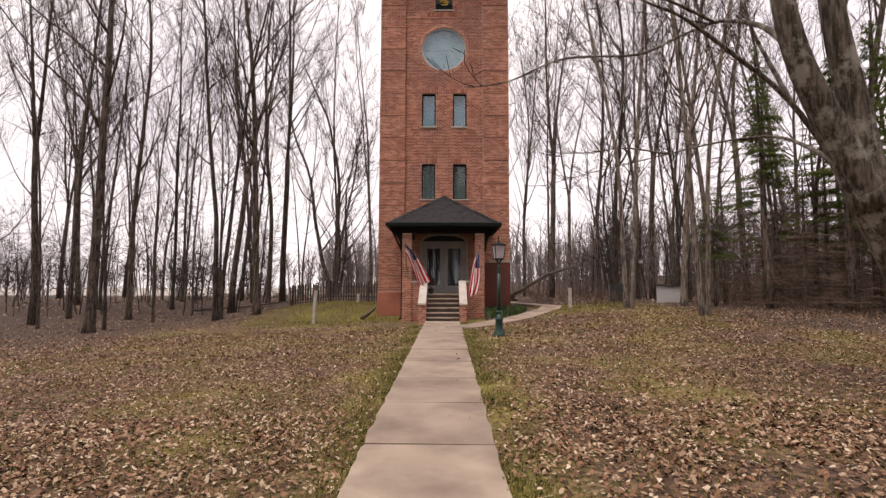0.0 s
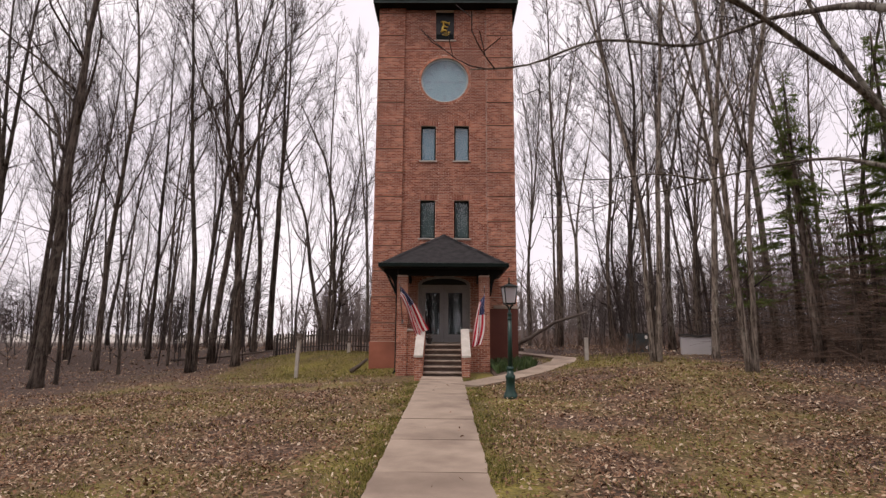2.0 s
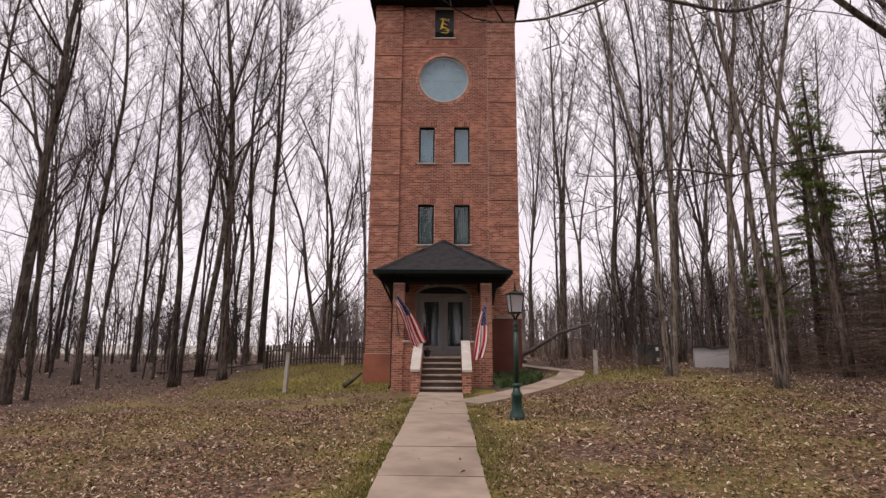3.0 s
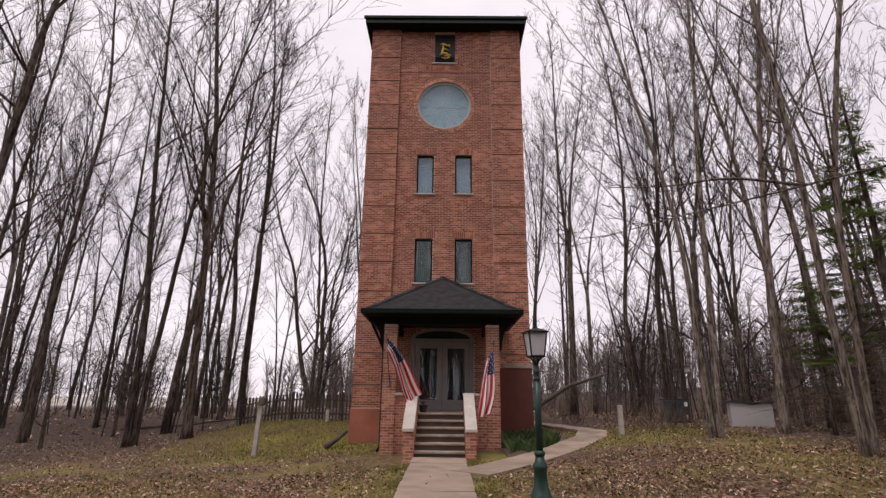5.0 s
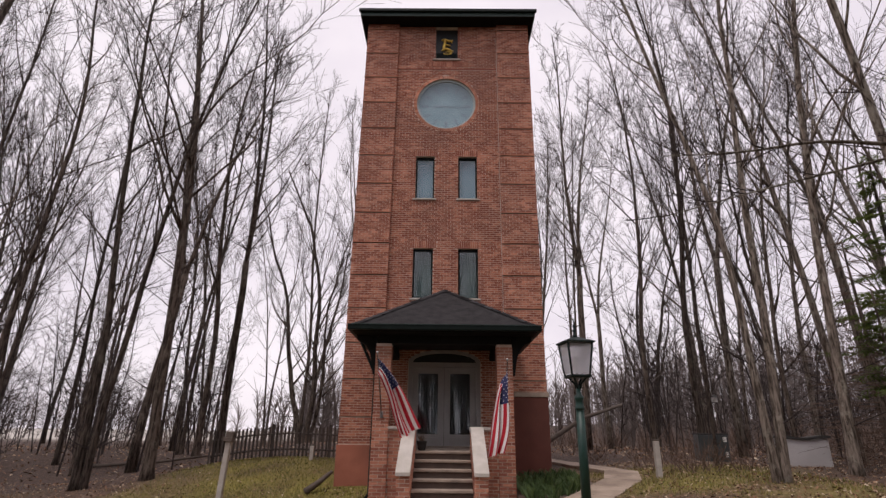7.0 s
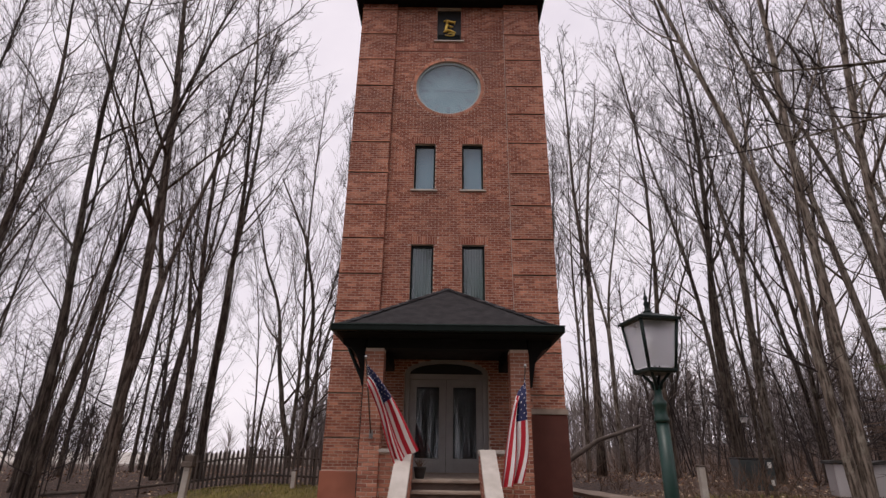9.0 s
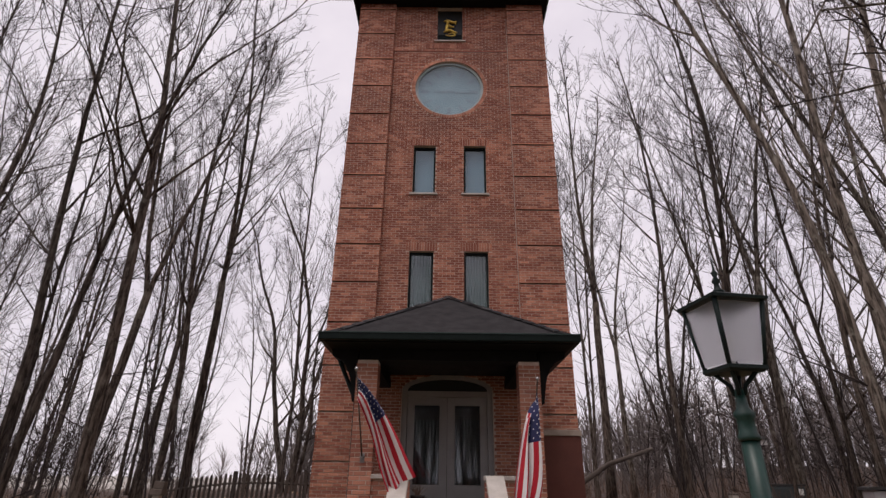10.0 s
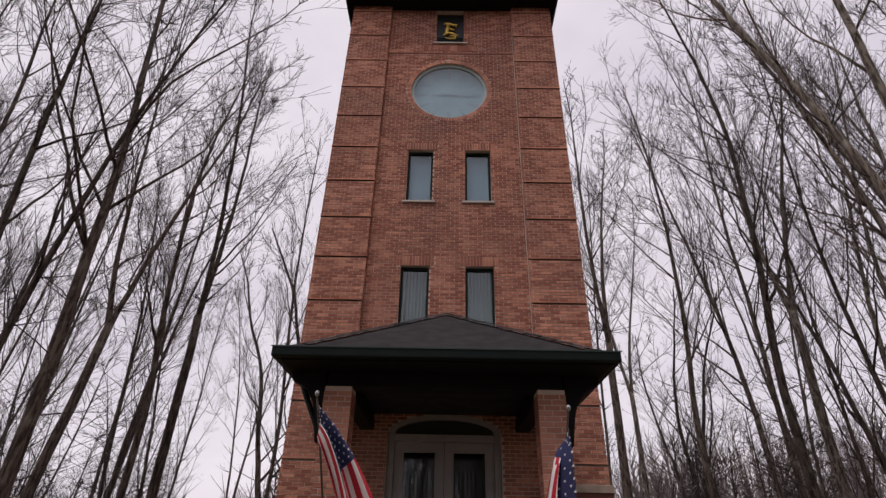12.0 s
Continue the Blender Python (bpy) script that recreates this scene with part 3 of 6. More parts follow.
    # brickwork of the recessed panel
    lintels = [(w[0] - 0.10, w[1] + 0.10, w[3], (math.floor(w[3] / COURSE) + 4) * COURSE) for w in WIN]
    hl = [rect_hole(*w) for w in WIN] + [rect_hole(*q) for q in lintels]
    hl += [round_hole(OCX, OCZ, OR + 0.115), rect_hole(SIGN[0], SIGN[1], SIGN[2], SOFFIT), rect_hole(CX - 1.035, CX + 1.035, 0, 3.56),
           lambda z: (CX - 1.035 * math.sqrt(1 - ((z - 3.56) / 0.36) ** 2), CX + 1.035 * math.sqrt(1 - ((z - 3.56) / 0.36) ** 2)) if 3.559 < z < 3.92 else None]
    band13 = round(13.62 / COURSE)
    hang(join_boxes("brickwork", brick_boxes(PI0, PI1, FLOOR, SOFFIT, PANEL, hl, skip={band13}), "brick", root))
    hang(join_boxes("string_course", [(PI0, PI1, PANEL - 0.018, PANEL + 0.05, (band13 + 0.3) * COURSE, (band13 + 0.95) * COURSE)], "brick_dark", root))
    soldiers = []
    for x0, x1, z0, z1 in lintels + [(SIGN[0] - 0.35, SIGN[1] + 0.35, SIGN[2] - 0.32, SIGN[2] - 0.32 + 3 * COURSE)]:
        n = round((x1 - x0) / COURSE)
        w = (x1 - x0) / n
        soldiers += [(x0 + i * w + 0.005, x0 + (i + 1) * w - 0.005, PANEL - 0.012, PANEL + 0.03, z0 + 0.006, z1 - 0.005) for i in range(n)]
    hang(join_boxes("soldier_course", soldiers, "brick", root))
    # ring of header bricks round the round window
    verts, faces = [], []
    n = 92
    for i in range(n):
        a0, a1 = 2 * math.pi * (i + 0.07) / n, 2 * math.pi * (i + 0.93) / n
        o = len(verts)
        for yy in (PANEL - 0.014, PANEL + 0.05):
            for r in (OR, OR + 0.105):
                for a in (a0, a1):
                    verts.append((OCX + r * math.cos(a), yy, OCZ + r * math.sin(a)))
        faces += [tuple(o + k for k in f) for f in ((0, 2, 3, 1), (0, 1, 5, 4), (2, 6, 7, 3), (0, 4, 6, 2), (1, 3, 7, 5))]
    hang(tagged(part_from("ring_bricks", verts, faces, "brick", root), kind="stuff"))

    # tall narrow windows
    for k, (x0, x1, z0, z1) in enumerate(WIN):
        y = PANEL + 0.09
        win = hang(part("window", boxes((x0, x0 + 0.05, y, y + 0.08, z0, z1), (x1 - 0.05, x1, y, y + 0.08, z0, z1),
                                       (x0 + 0.05, x1 - 0.05, y, y + 0.08, z1 - 0.06, z1), (x0 + 0.05, x1 - 0.05, y, y + 0.08, z0, z0 + 0.05)), "frame", root))
        g = part("pane", boxes((x0 + 0.05, x1 - 0.05, y + 0.035, y + 0.043, z0 + 0.05, z1 - 0.06)), "pane", win)
        g.visible_shadow = False
        part("sill", boxes((x0 - 0.07, x1 + 0.07, PANEL - 0.06, PANEL + 0.12, z0 - 0.055, z0 - 0.002), bevel=0.008), "limestone", win, "pale stone sill")
        if k >= 2:
            part("blind", boxes((x0 + 0.02, x1 - 0.02, y + 0.10, y + 0.104, z0 + 0.02, z1 - 0.02)), "blind", win, "drawn blind with reflected sky in its blue")
        else:
            bm = bmesh.new()
            cols = 26
            pts = []
            for i in range(cols + 1):
                xx = x0 + 0.02 + (x1 - x0 - 0.04) * i / cols
                yy = y + 0.14 + 0.025 * math.sin(i * 1.9 + k)
                pts.append((bm.verts.new((xx, yy, z0)), bm.verts.new((xx, yy, z1))))
            for a, b in zip(pts, pts[1:]):
                bm.faces.new((a[0], b[0], b[1], a[1])).smooth = True
            part("curtain", bm, "curtain", win, "pale gathered curtain")

    # the round window
    ring = bmesh.new()
    ny = ((PANEL + 0.06, OR - 0.002), (PANEL + 0.06, OR - 0.075), (PANEL + 0.10, OR - 0.075), (PANEL + 0.14, OR - 0.002))
    loops = [[ring.verts.new((OCX + r * math.cos(2 * math.pi * i / 64), yy, OCZ + r * math.sin(2 * math.pi * i / 64))) for i in range(64)] for yy, r in ny]
    for a, b in zip(loops, loops[1:] + loops[:1]):
        for i in range(64):
            ring.faces.new((a[i], a[(i + 1) % 64], b[(i + 1) % 64], b[i])).smooth = False
    bmesh.ops.recalc_face_normals(ring, faces=ring.faces[:])
    rw = hang(part("round_window", ring, "window_ring", root, "round clock window with a pale frame"))
    disc = bmesh.new()
    lo = [disc.verts.new((OCX + (OR - 0.07) * math.cos(2 * math.pi * i / 64), PANEL + 0.085, OCZ + (OR - 0.07) * math.sin(2 * math.pi * i / 64))) for i in range(64)]
    f = disc.faces.new(lo)
    ex = bmesh.ops.extrude_face_region(disc, geom=[f])
    bmesh.ops.translate(disc, verts=[v for v in ex["geom"] if isinstance(v, bmesh.types.BMVert)], vec=(0, 0.008, 0))
    bmesh.ops.recalc_face_normals(disc, faces=disc.faces[:])
    g = part("pane", disc, "pane", rw)
    g.visible_shadow = False
    back = bmesh.new()
    back.faces.new([back.verts.new((OCX + (OR - 0.01) * math.cos(2 * math.pi * i / 48), PANEL + 0.2, OCZ + (OR - 0.01) * math.sin(2 * math.pi * i / 48))) for i in range(48)])
    part("screen", back, "screen", rw, "pale clock face behind the glass, reflected sky in its blue")
    for k in range(12):
        a = math.radians(30 * k)
        w = 0.05 if k % 3 == 0 else 0.032
        o = part("dial_mark", boxes((-w, w, -0.004, 0.0, 0.60, 0.84)), "dial", rw)
        o.location, o.rotation_euler = (OCX, PANEL + 0.196, OCZ), (0, a, 0)
    for ang, ln, w in ((95, 0.62, 0.022), (268, 0.45, 0.03)):
        o = part("pointer", boxes((-w, w, -0.004, 0.0, -0.10, ln)), "dial", rw)
        o.location, o.rotation_euler = (OCX, PANEL + 0.190, OCZ), (0, math.radians(ang), 0)

    # the black niche under the eave with its gilded letter
    y = PANEL + 0.10
    sg = hang(part("sign_panel", boxes((SIGN[0], SIGN[1], y, y + 0.04, SIGN[2], SOFFIT)), "black_panel", root, "black niche panel"))
    part("sill", boxes((SIGN[0] - 0.09, SIGN[1] + 0.09, PANEL - 0.06, PANEL + 0.10, SIGN[2] - 0.05, SIGN[2] - 0.002), bevel=0.008), "limestone", sg, "pale stone sill")
    for i in range(9):
        z = SIGN[2] + 0.03 + i * 0.035
        part("louvre", boxes((SIGN[0] + 0.03, SIGN[1] - 0.03, y - 0.03, y - 0.004, z, z + 0.02)), "frame", sg)
    xm = (SIGN[0] + SIGN[1]) / 2 + 0.01

    def stroke(fn, n, r, name):
        pts = [(xm + px, y - 0.04, 14.74 + pz) for px, pz in (fn(i / n) for i in range(n + 1))]
        rad = [r * (0.45 + 0.75 * math.sin(math.pi * (0.08 + 0.84 * i / n))) for i in range(n + 1)]
        part(name, tube_bm(pts, rad, 6), "gold", sg, "gilded curled stroke of a capital letter E")

    stroke(lambda t: (-0.10 + 0.02 * math.sin(6 * t), 0.24 - 0.46 * t), 10, 0.050, "letter_stem")
    stroke(lambda t: (-0.20 + 0.40 * t, 0.22 + 0.035 * math.sin(6.5 * t)), 12, 0.036, "letter_arm")
    stroke(lambda t: (-0.11 + 0.23 * t, 0.015 + 0.02 * math.sin(6 * t)), 8, 0.030, "letter_arm")
    stroke(lambda t: (-0.20 + 0.41 * t, -0.20 + 0.05 * math.sin(5.5 * t - 0.6)), 12, 0.036, "letter_arm")
    stroke(lambda t: (0.17 - 0.03 * t, 0.10 + 0.12 * t), 4, 0.024, "letter_serif")
    stroke(lambda t: (0.02 + 0.17 * math.cos(3.4 + 5.2 * t) * (1 - 0.35 * t), -0.33 + 0.055 * math.sin(3.4 + 5.2 * t)), 16, 0.022, "letter_curl")

    # wide eave and low hipped roof
    e0, e1, ef, eb = TX0 - 0.22, TX1 + 0.20, 22.10, FRONT + 6.1
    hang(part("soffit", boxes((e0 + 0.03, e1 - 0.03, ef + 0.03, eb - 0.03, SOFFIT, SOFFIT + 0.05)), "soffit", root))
    rf = hang(part("fascia", boxes((e0, e1, ef, ef + 0.03, SOFFIT - 0.03, SOFFIT + 0.20), (e0, e1, eb - 0.03, eb, SOFFIT - 0.03, SOFFIT + 0.20),
                                  (e0, e0 + 0.03, ef + 0.03, eb - 0.03, SOFFIT - 0.03, SOFFIT + 0.20), (e1 - 0.03, e1, ef + 0.03, eb - 0.03, SOFFIT - 0.03, SOFFIT + 0.20)),
                  "fascia", root, "dark green eave fascia"))
    part("gutter", boxes((e0 - 0.06, e1 + 0.06, ef - 0.09, ef - 0.002, SOFFIT + 0.11, SOFFIT + 0.23), bevel=0.02), "gutter", rf, "dark green gutter")
    bm = bmesh.new()
    c = [bm.verts.new(p) for p in ((e0 - 0.04, ef - 0.04, SOFFIT + 0.21), (e1 + 0.04, ef - 0.04, SOFFIT + 0.21), (e1 + 0.04, eb, SOFFIT + 0.21), (e0 - 0.04, eb, SOFFIT + 0.21))]
    top = bm.verts.new((CX, (ef + eb) / 2, SOFFIT + 1.5))
    for i in range(4):
        bm.faces.new((c[i], c[(i + 1) % 4], top))
    bm.faces.new(c[::-1])
    hang(part("roof", bm, "shingle", root))
    return root, hang


tower, hang = build_tower()

# ---- the porch ----
PX0, PX1 = CX - 1.53, CX + 1.53
PFRONT = 19.52
STAIR0, RISE, RUN = 17.80, 0.158, 0.285


def build_porch():
    root = empty("porch", pose(CX, 20.9, 0.3), "brick entrance porch with hipped shingle roof", "porch")
    inv = Matrix.Translation((-CX, -20.9, -0.3))

    def put(ob):
        ob.matrix_parent_inverse = inv
        return ob

    singles = []
    for s in (-1, 1):
        x0, x1 = sorted((CX + s * 1.55, CX + s * 1.19))
        pier = put(part("pier", boxes((x0 + 0.008, x1 - 0.008, PFRONT + 0.008, PFRONT + 0.34, 0.15, 3.578)), "mortar", root))
        front = brick_boxes(x0, x1, 0.2, 3.55, PFRONT + 0.008, rng=random.Random(3))
        singles += [(b, pier) for b in front]
        for xe, sg in ((x0, -1), (x1, 1)):
            side = []
            for k in range(3, 52):
                for j in range(2):
                    ya = PFRONT + 0.012 + j * 0.17 + (0.05 if k % 2 else 0) * j
                    yb = PFRONT + 0.165 + j * 0.17 + (0.05 if k % 2 else 0) * (1 - j)
                    side.append((min(xe + 0.008 * -sg, xe), max(xe + 0.008 * -sg, xe), ya, min(yb, PFRONT + 0.34), k * COURSE + 0.005, (k + 1) * COURSE - 0.005))
            join_boxes("side_bricks", side, "brick", pier)
        # low wall between the pier and the stair cheek, with a stone coping
        a, b = sorted((CX + s * 1.19, CX + s * 0.83))
        low = put(part("parapet", boxes((a, b, PFRONT + 0.05, PFRONT + 0.28, 0.15, 1.72)), "mortar", root))
        singles += [(q, low) for q in brick_boxes(a, b, 0.2, 1.71, PFRONT + 0.05, rng=random.Random(5))]
        part("coping", boxes((a - 0.01, b + 0.01, PFRONT - 0.01, PFRONT + 0.32, 1.722, 1.785), bevel=0.01), "limestone", low, "pale stone coping")
        # side wall of the porch back to the tower
        xa, xb = sorted((CX + s * 1.50, CX + s * 1.27))
        sw = put(part("parapet", boxes((xa, xb, PFRONT + 0.345, FRONT - 0.04, 0.15, 1.72)), "mortar", root))
        xo = xa if s < 0 else xb
        flank = []
        for k in range(3, 25):
            y = PFRONT + 0.35 + (k % 2) * LEN / 2
            while y < FRONT - 0.25:
                flank.append((min(xo, xo + s * 0.006), max(xo, xo + s * 0.006), y, y + LEN - JOINT, k * COURSE + 0.005, (k + 1) * COURSE - 0.005))
                y += LEN
        join_boxes("side_bricks", flank, "brick", sw)
        part("coping", boxes((xa - 0.04, xb + 0.04, PFRONT + 0.345, FRONT - 0.045, 1.722, 1.785), bevel=0.01), "limestone", sw, "pale stone coping")
        # stair cheek with a sloping stone cap
        c0, c1 = sorted((CX + s * 0.82, CX + s * 0.58))
        bm = bmesh.new()
        prof = [(17.66, 0.1), (PFRONT + 0.04, 0.1), (PFRONT + 0.04, 1.70), (19.02, 1.70), (17.66, 0.97)]
        l = [[bm.verts.new((x, y, z)) for y, z in prof] for x in (c0 + 0.006, c1 - 0.006)]
        bm.faces.new(l[0])
        bm.faces.new(l[1][::-1])
        for i in range(5):
            j = (i + 1) % 5
            bm.faces.new((l[0][i], l[1][i], l[1][j], l[0][j]))
        bmesh.ops.recalc_face_normals(bm, faces=bm.faces[:])
        cheek = put(part("stair_cheek", bm, "mortar", root))
        singles += [(q, cheek) for q in brick_boxes(c0, c1, 0.27, 0.97, 17.66, rng=random.Random(8))]
        for xe, sg in ((c0, -1), (c1, 1)):
            side = []
            for k in range(4, 25):
                za, zb = k * COURSE + 0.005, (k + 1) * COURSE - 0.005
                ymin = 17.67 if zb < 0.98 else 17.67 + (zb - 0.97) * 1.36 / 0.73
                y = 17.66 + (k % 2) * LEN / 2 - LEN
                while y < PFRONT:
                    ya, yb = max(y, ymin), min(y + LEN - JOINT, PFRONT)
                    if yb - ya > 0.03 and zb < 1.69:
                        side.append((min(xe, xe - sg * 0.006), max(xe, xe - sg * 0.006), ya, yb, za, zb))
                    y += LEN
            join_boxes("side_bricks", side, "brick", cheek)
        bm = bmesh.new()
        prof = [(17.58, 0.93), (17.58, 1.00), (17.66, 1.055), (19.0, 1.785), (PFRONT + 0.02, 1.785), (PFRONT + 0.02, 1.712), (19.02, 1.712), (17.64, 0.968)]
        l = [[bm.verts.new((x, y, z)) for y, z in prof] for x in (c0 - 0.014, c1 + 0.014)]
        bm.faces.new(l[0])
        bm.faces.new(l[1][::-1])
        for i in range(len(prof)):
            j = (i + 1) % len(prof)
            bm.faces.new((l[0][i], l[1][i], l[1][j], l[0][j]))
        bmesh.ops.recalc_face_normals(bm, faces=bm.faces[:])
        bmesh.ops.bevel(bm, geom=bm.edges[:], offset=0.008, segments=1, affect="EDGES")
        part("cheek_cap", bm, "limestone", cheek, "pale sloping stone cap")
    for i in range(6):
        z = 0.352 + i * RISE
        y = STAIR0 + i * RUN
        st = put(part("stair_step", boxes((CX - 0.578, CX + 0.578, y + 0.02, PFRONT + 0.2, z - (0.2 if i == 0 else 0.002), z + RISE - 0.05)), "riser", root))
        part("tread", boxes((CX - 0.575, CX + 0.575, y - 0.015, y + RUN + 0.018 if i < 5 else PFRONT + 0.3, z + RISE - 0.048, z + RISE), bevel=0.012), "step", st, "worn stone tread")
    put(part("porch_floor", boxes((CX - 1.27, CX + 1.27, PFRONT + 0.30, PANEL - 0.005, 0.4, FLOOR)), "step", root))

    # hipped roof: boards under it, rows of shingle tabs on it
    G0, G1, GF, GZ = CX - 2.03, CX + 2.05, 19.07, 3.90
    AP = Vector((CX, 21.1, 5.24))
    bm = bmesh.new()
    a, b = bm.verts.new((G0, GF, GZ)), bm.verts.new((G1, GF, GZ))
    c, d = bm.verts.new((G1, PANEL, GZ)), bm.verts.new((G0, PANEL, GZ))
    t, w = bm.verts.new(AP), bm.verts.new((CX, PANEL, AP.z))
    for f in ((a, b, t), (b, c, w, t), (d, a, t, w), (d, c, b, a), (d, w, c)):
        bm.faces.new(f)
    roof = put(part("roof", bm, "shingle", root))
    rng = random.Random(12)
    verts, faces = [], []

    def tabs(e0, e1, apex0, apex1):
        """Courses of shingle tabs on the plane between the eave e0-e1 and the top edge apex0-apex1."""
        up = ((apex0 + apex1) / 2 - (e0 + e1) / 2)
        nrm = (e1 - e0).cross(up).normalized()
        if nrm.z < 0:
            nrm = -nrm
        rows = 21
        for k in range(rows):
            f0, f1 = k / rows, min(1.0, (k + 1.12) / rows)
            l0, r0 = e0.lerp(apex0, f0), e1.lerp(apex1, f0)
            l1, r1 = e0.lerp(apex0, f1), e1.lerp(apex1, f1)
            n = max(1, round((r0 - l0).length / 0.29))
            sh = 0.5 if k % 2 else 0.0
            cuts = sorted({0.0, 1.0, *[min(1, max(0, (i + sh) / n)) for i in range(n + 1)]})
            for u0, u1 in zip(cuts, cuts[1:]):
                lift = 0.016 + rng.uniform(0, 0.005)
                g = min(0.004 / max(0.05, (r0 - l0).length), (u1 - u0) / 4)
                o = len(verts)
                p = [l0.lerp(r0, u0 + g), l0.lerp(r0, u1 - g), l1.lerp(r1, u1 - g), l1.lerp(r1, u0 + g)]
                verts.extend([tuple(p[0] + nrm * lift), tuple(p[1] + nrm * lift), tuple(p[2] + nrm * 0.006), tuple(p[3] + nrm * 0.006), tuple(p[0]), tuple(p[1])])
                faces.extend([(o, o + 1, o + 2, o + 3), (o + 4, o + 5, o + 1, o)])

    V = Vector
    tabs(V((G0, GF, GZ)), V((G1, GF, GZ)), AP, AP)
    tabs(V((G1, GF, GZ)), V((G1, PANEL, GZ)), AP, V((CX, PANEL, AP.z)))
    tabs(V((G0, PANEL, GZ)), V((G0, GF, GZ)), V((CX, PANEL, AP.z)), AP)
    tagged(part_from("shingles", verts, faces, "shingle", roof), kind="stuff")
    hips = bmesh.new()
    for e in (V((G0, GF, GZ)), V((G1, GF, GZ))):
        for k in range(12):
            p, q = e.lerp(AP, k / 12), e.lerp(AP, (k + 1.15) / 12)
            dx = V((0.09, 0, -0.05)) if e.x < CX else V((0.09, 0, 0.05))
            up = V((0, 0, 0.035))
            vs = [hips.verts.new(v) for v in (p - V((0.09, 0.02, 0.0)) + up * 0.7, p + up * 1.4, p + V((0.09, -0.02, 0.0)) + up * 0.7, q + V((0.09, 0, 0)) * 0.8 + up * 0.5, q + up, q - V((0.09, 0, 0)) * 0.8 + up * 0.5)]
            hips.faces.new((vs[0], vs[1], vs[4], vs[5]))
            hips.faces.new((vs[1], vs[2], vs[3], vs[4]))
    tagged(part("hip_cap", hips, "shingle", roof), kind="stuff")
    part("finial_cap", lathe([(0.16, AP.z - 0.02), (0.13, AP.z + 0.03), (0.03, AP.z + 0.06)], 12), "shingle", roof).matrix_parent_inverse = Matrix.Identity(4)
    roof.children[-1].location = (AP.x, AP.y, 0)
    gut = put(part("gutter", boxes((G0 - 0.10, G1 + 0.10, GF - 0.12, GF - 0.005, GZ - 0.11, GZ + 0.015), bevel=0.018), "gutter", root, "dark green metal gutter"))
    # lip in lighter green: the gutter's edge highlight is put into its colour
    part("gutter_lip", boxes((G0 - 0.11, G1 + 0.11, GF - 0.130, GF - 0.121, GZ + 0.004, GZ + 0.02)), "fascia", gut)
    for x0 in (G0 - 0.10, G1 + 0.003):
        put(part("gutter", boxes((x0, x0 + 0.097, GF, FRONT - 0.05, GZ - 0.11, GZ + 0.015), bevel=0.018), "gutter", root, "dark green metal gutter"))
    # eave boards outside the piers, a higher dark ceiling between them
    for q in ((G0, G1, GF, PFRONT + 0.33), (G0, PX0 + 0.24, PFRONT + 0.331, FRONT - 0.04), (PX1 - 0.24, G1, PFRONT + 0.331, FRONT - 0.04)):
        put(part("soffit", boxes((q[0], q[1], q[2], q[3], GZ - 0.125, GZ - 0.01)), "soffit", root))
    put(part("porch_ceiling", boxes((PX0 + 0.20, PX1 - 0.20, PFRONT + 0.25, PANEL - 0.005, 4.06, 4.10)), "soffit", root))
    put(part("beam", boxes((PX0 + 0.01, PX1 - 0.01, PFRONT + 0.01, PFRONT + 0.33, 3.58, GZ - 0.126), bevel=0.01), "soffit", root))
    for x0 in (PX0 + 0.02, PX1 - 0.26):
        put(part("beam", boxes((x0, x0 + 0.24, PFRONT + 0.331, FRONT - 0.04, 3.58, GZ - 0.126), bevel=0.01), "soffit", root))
    # curved brackets that carry the eave
    for s in (-1, 1):
        bm = bmesh.new()
        x0 = CX + s * 1.555
        prof = [(0.0, 3.77), (s * 0.46, 3.77), (s * 0.44, 3.66)]
        for i in range(1, 9):
            a = math.pi / 2 * i / 9
            prof.append((s * (0.40 - 0.32 * math.sin(a)), 3.62 - 0.60 * (1 - math.cos(a))))
        prof += [(s * 0.05, 2.90), (0.0, 2.86)]
        l = [[bm.verts.new((x0 + x, y, z)) for x, z in prof] for y in (PFRONT + 0.06, PFRONT + 0.22)]
        bm.faces.new(l[0])
        bm.faces.new(l[1][::-1])
        for i in range(len(prof)):
            j = (i + 1) % len(prof)
            bm.faces.new((l[0][i], l[1][i], l[1][j], l[0][j]))
        bmesh.ops.recalc_face_normals(bm, faces=bm.faces[:])
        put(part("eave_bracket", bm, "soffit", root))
    pipe = [(G0 + 0.02, PFRONT + 0.55, GZ - 0.12), (G0 + 0.10, PFRONT + 0.55, GZ - 0.30), (PX0 - 0.07, PFRONT + 0.45, 2.95), (PX0 - 0.06, PFRONT + 0.40, 2.7), (PX0 - 0.06, PFRONT + 0.40, 0.42), (PX0 - 0.12, PFRONT + 0.30, 0.33)]
    put(part("downspout", tube_bm(pipe, [0.038] * len(pipe), 8), "gutter", root, "dark green downspout"))
    return root, put, singles


porch, put_porch, porch_bricks = build_porch()


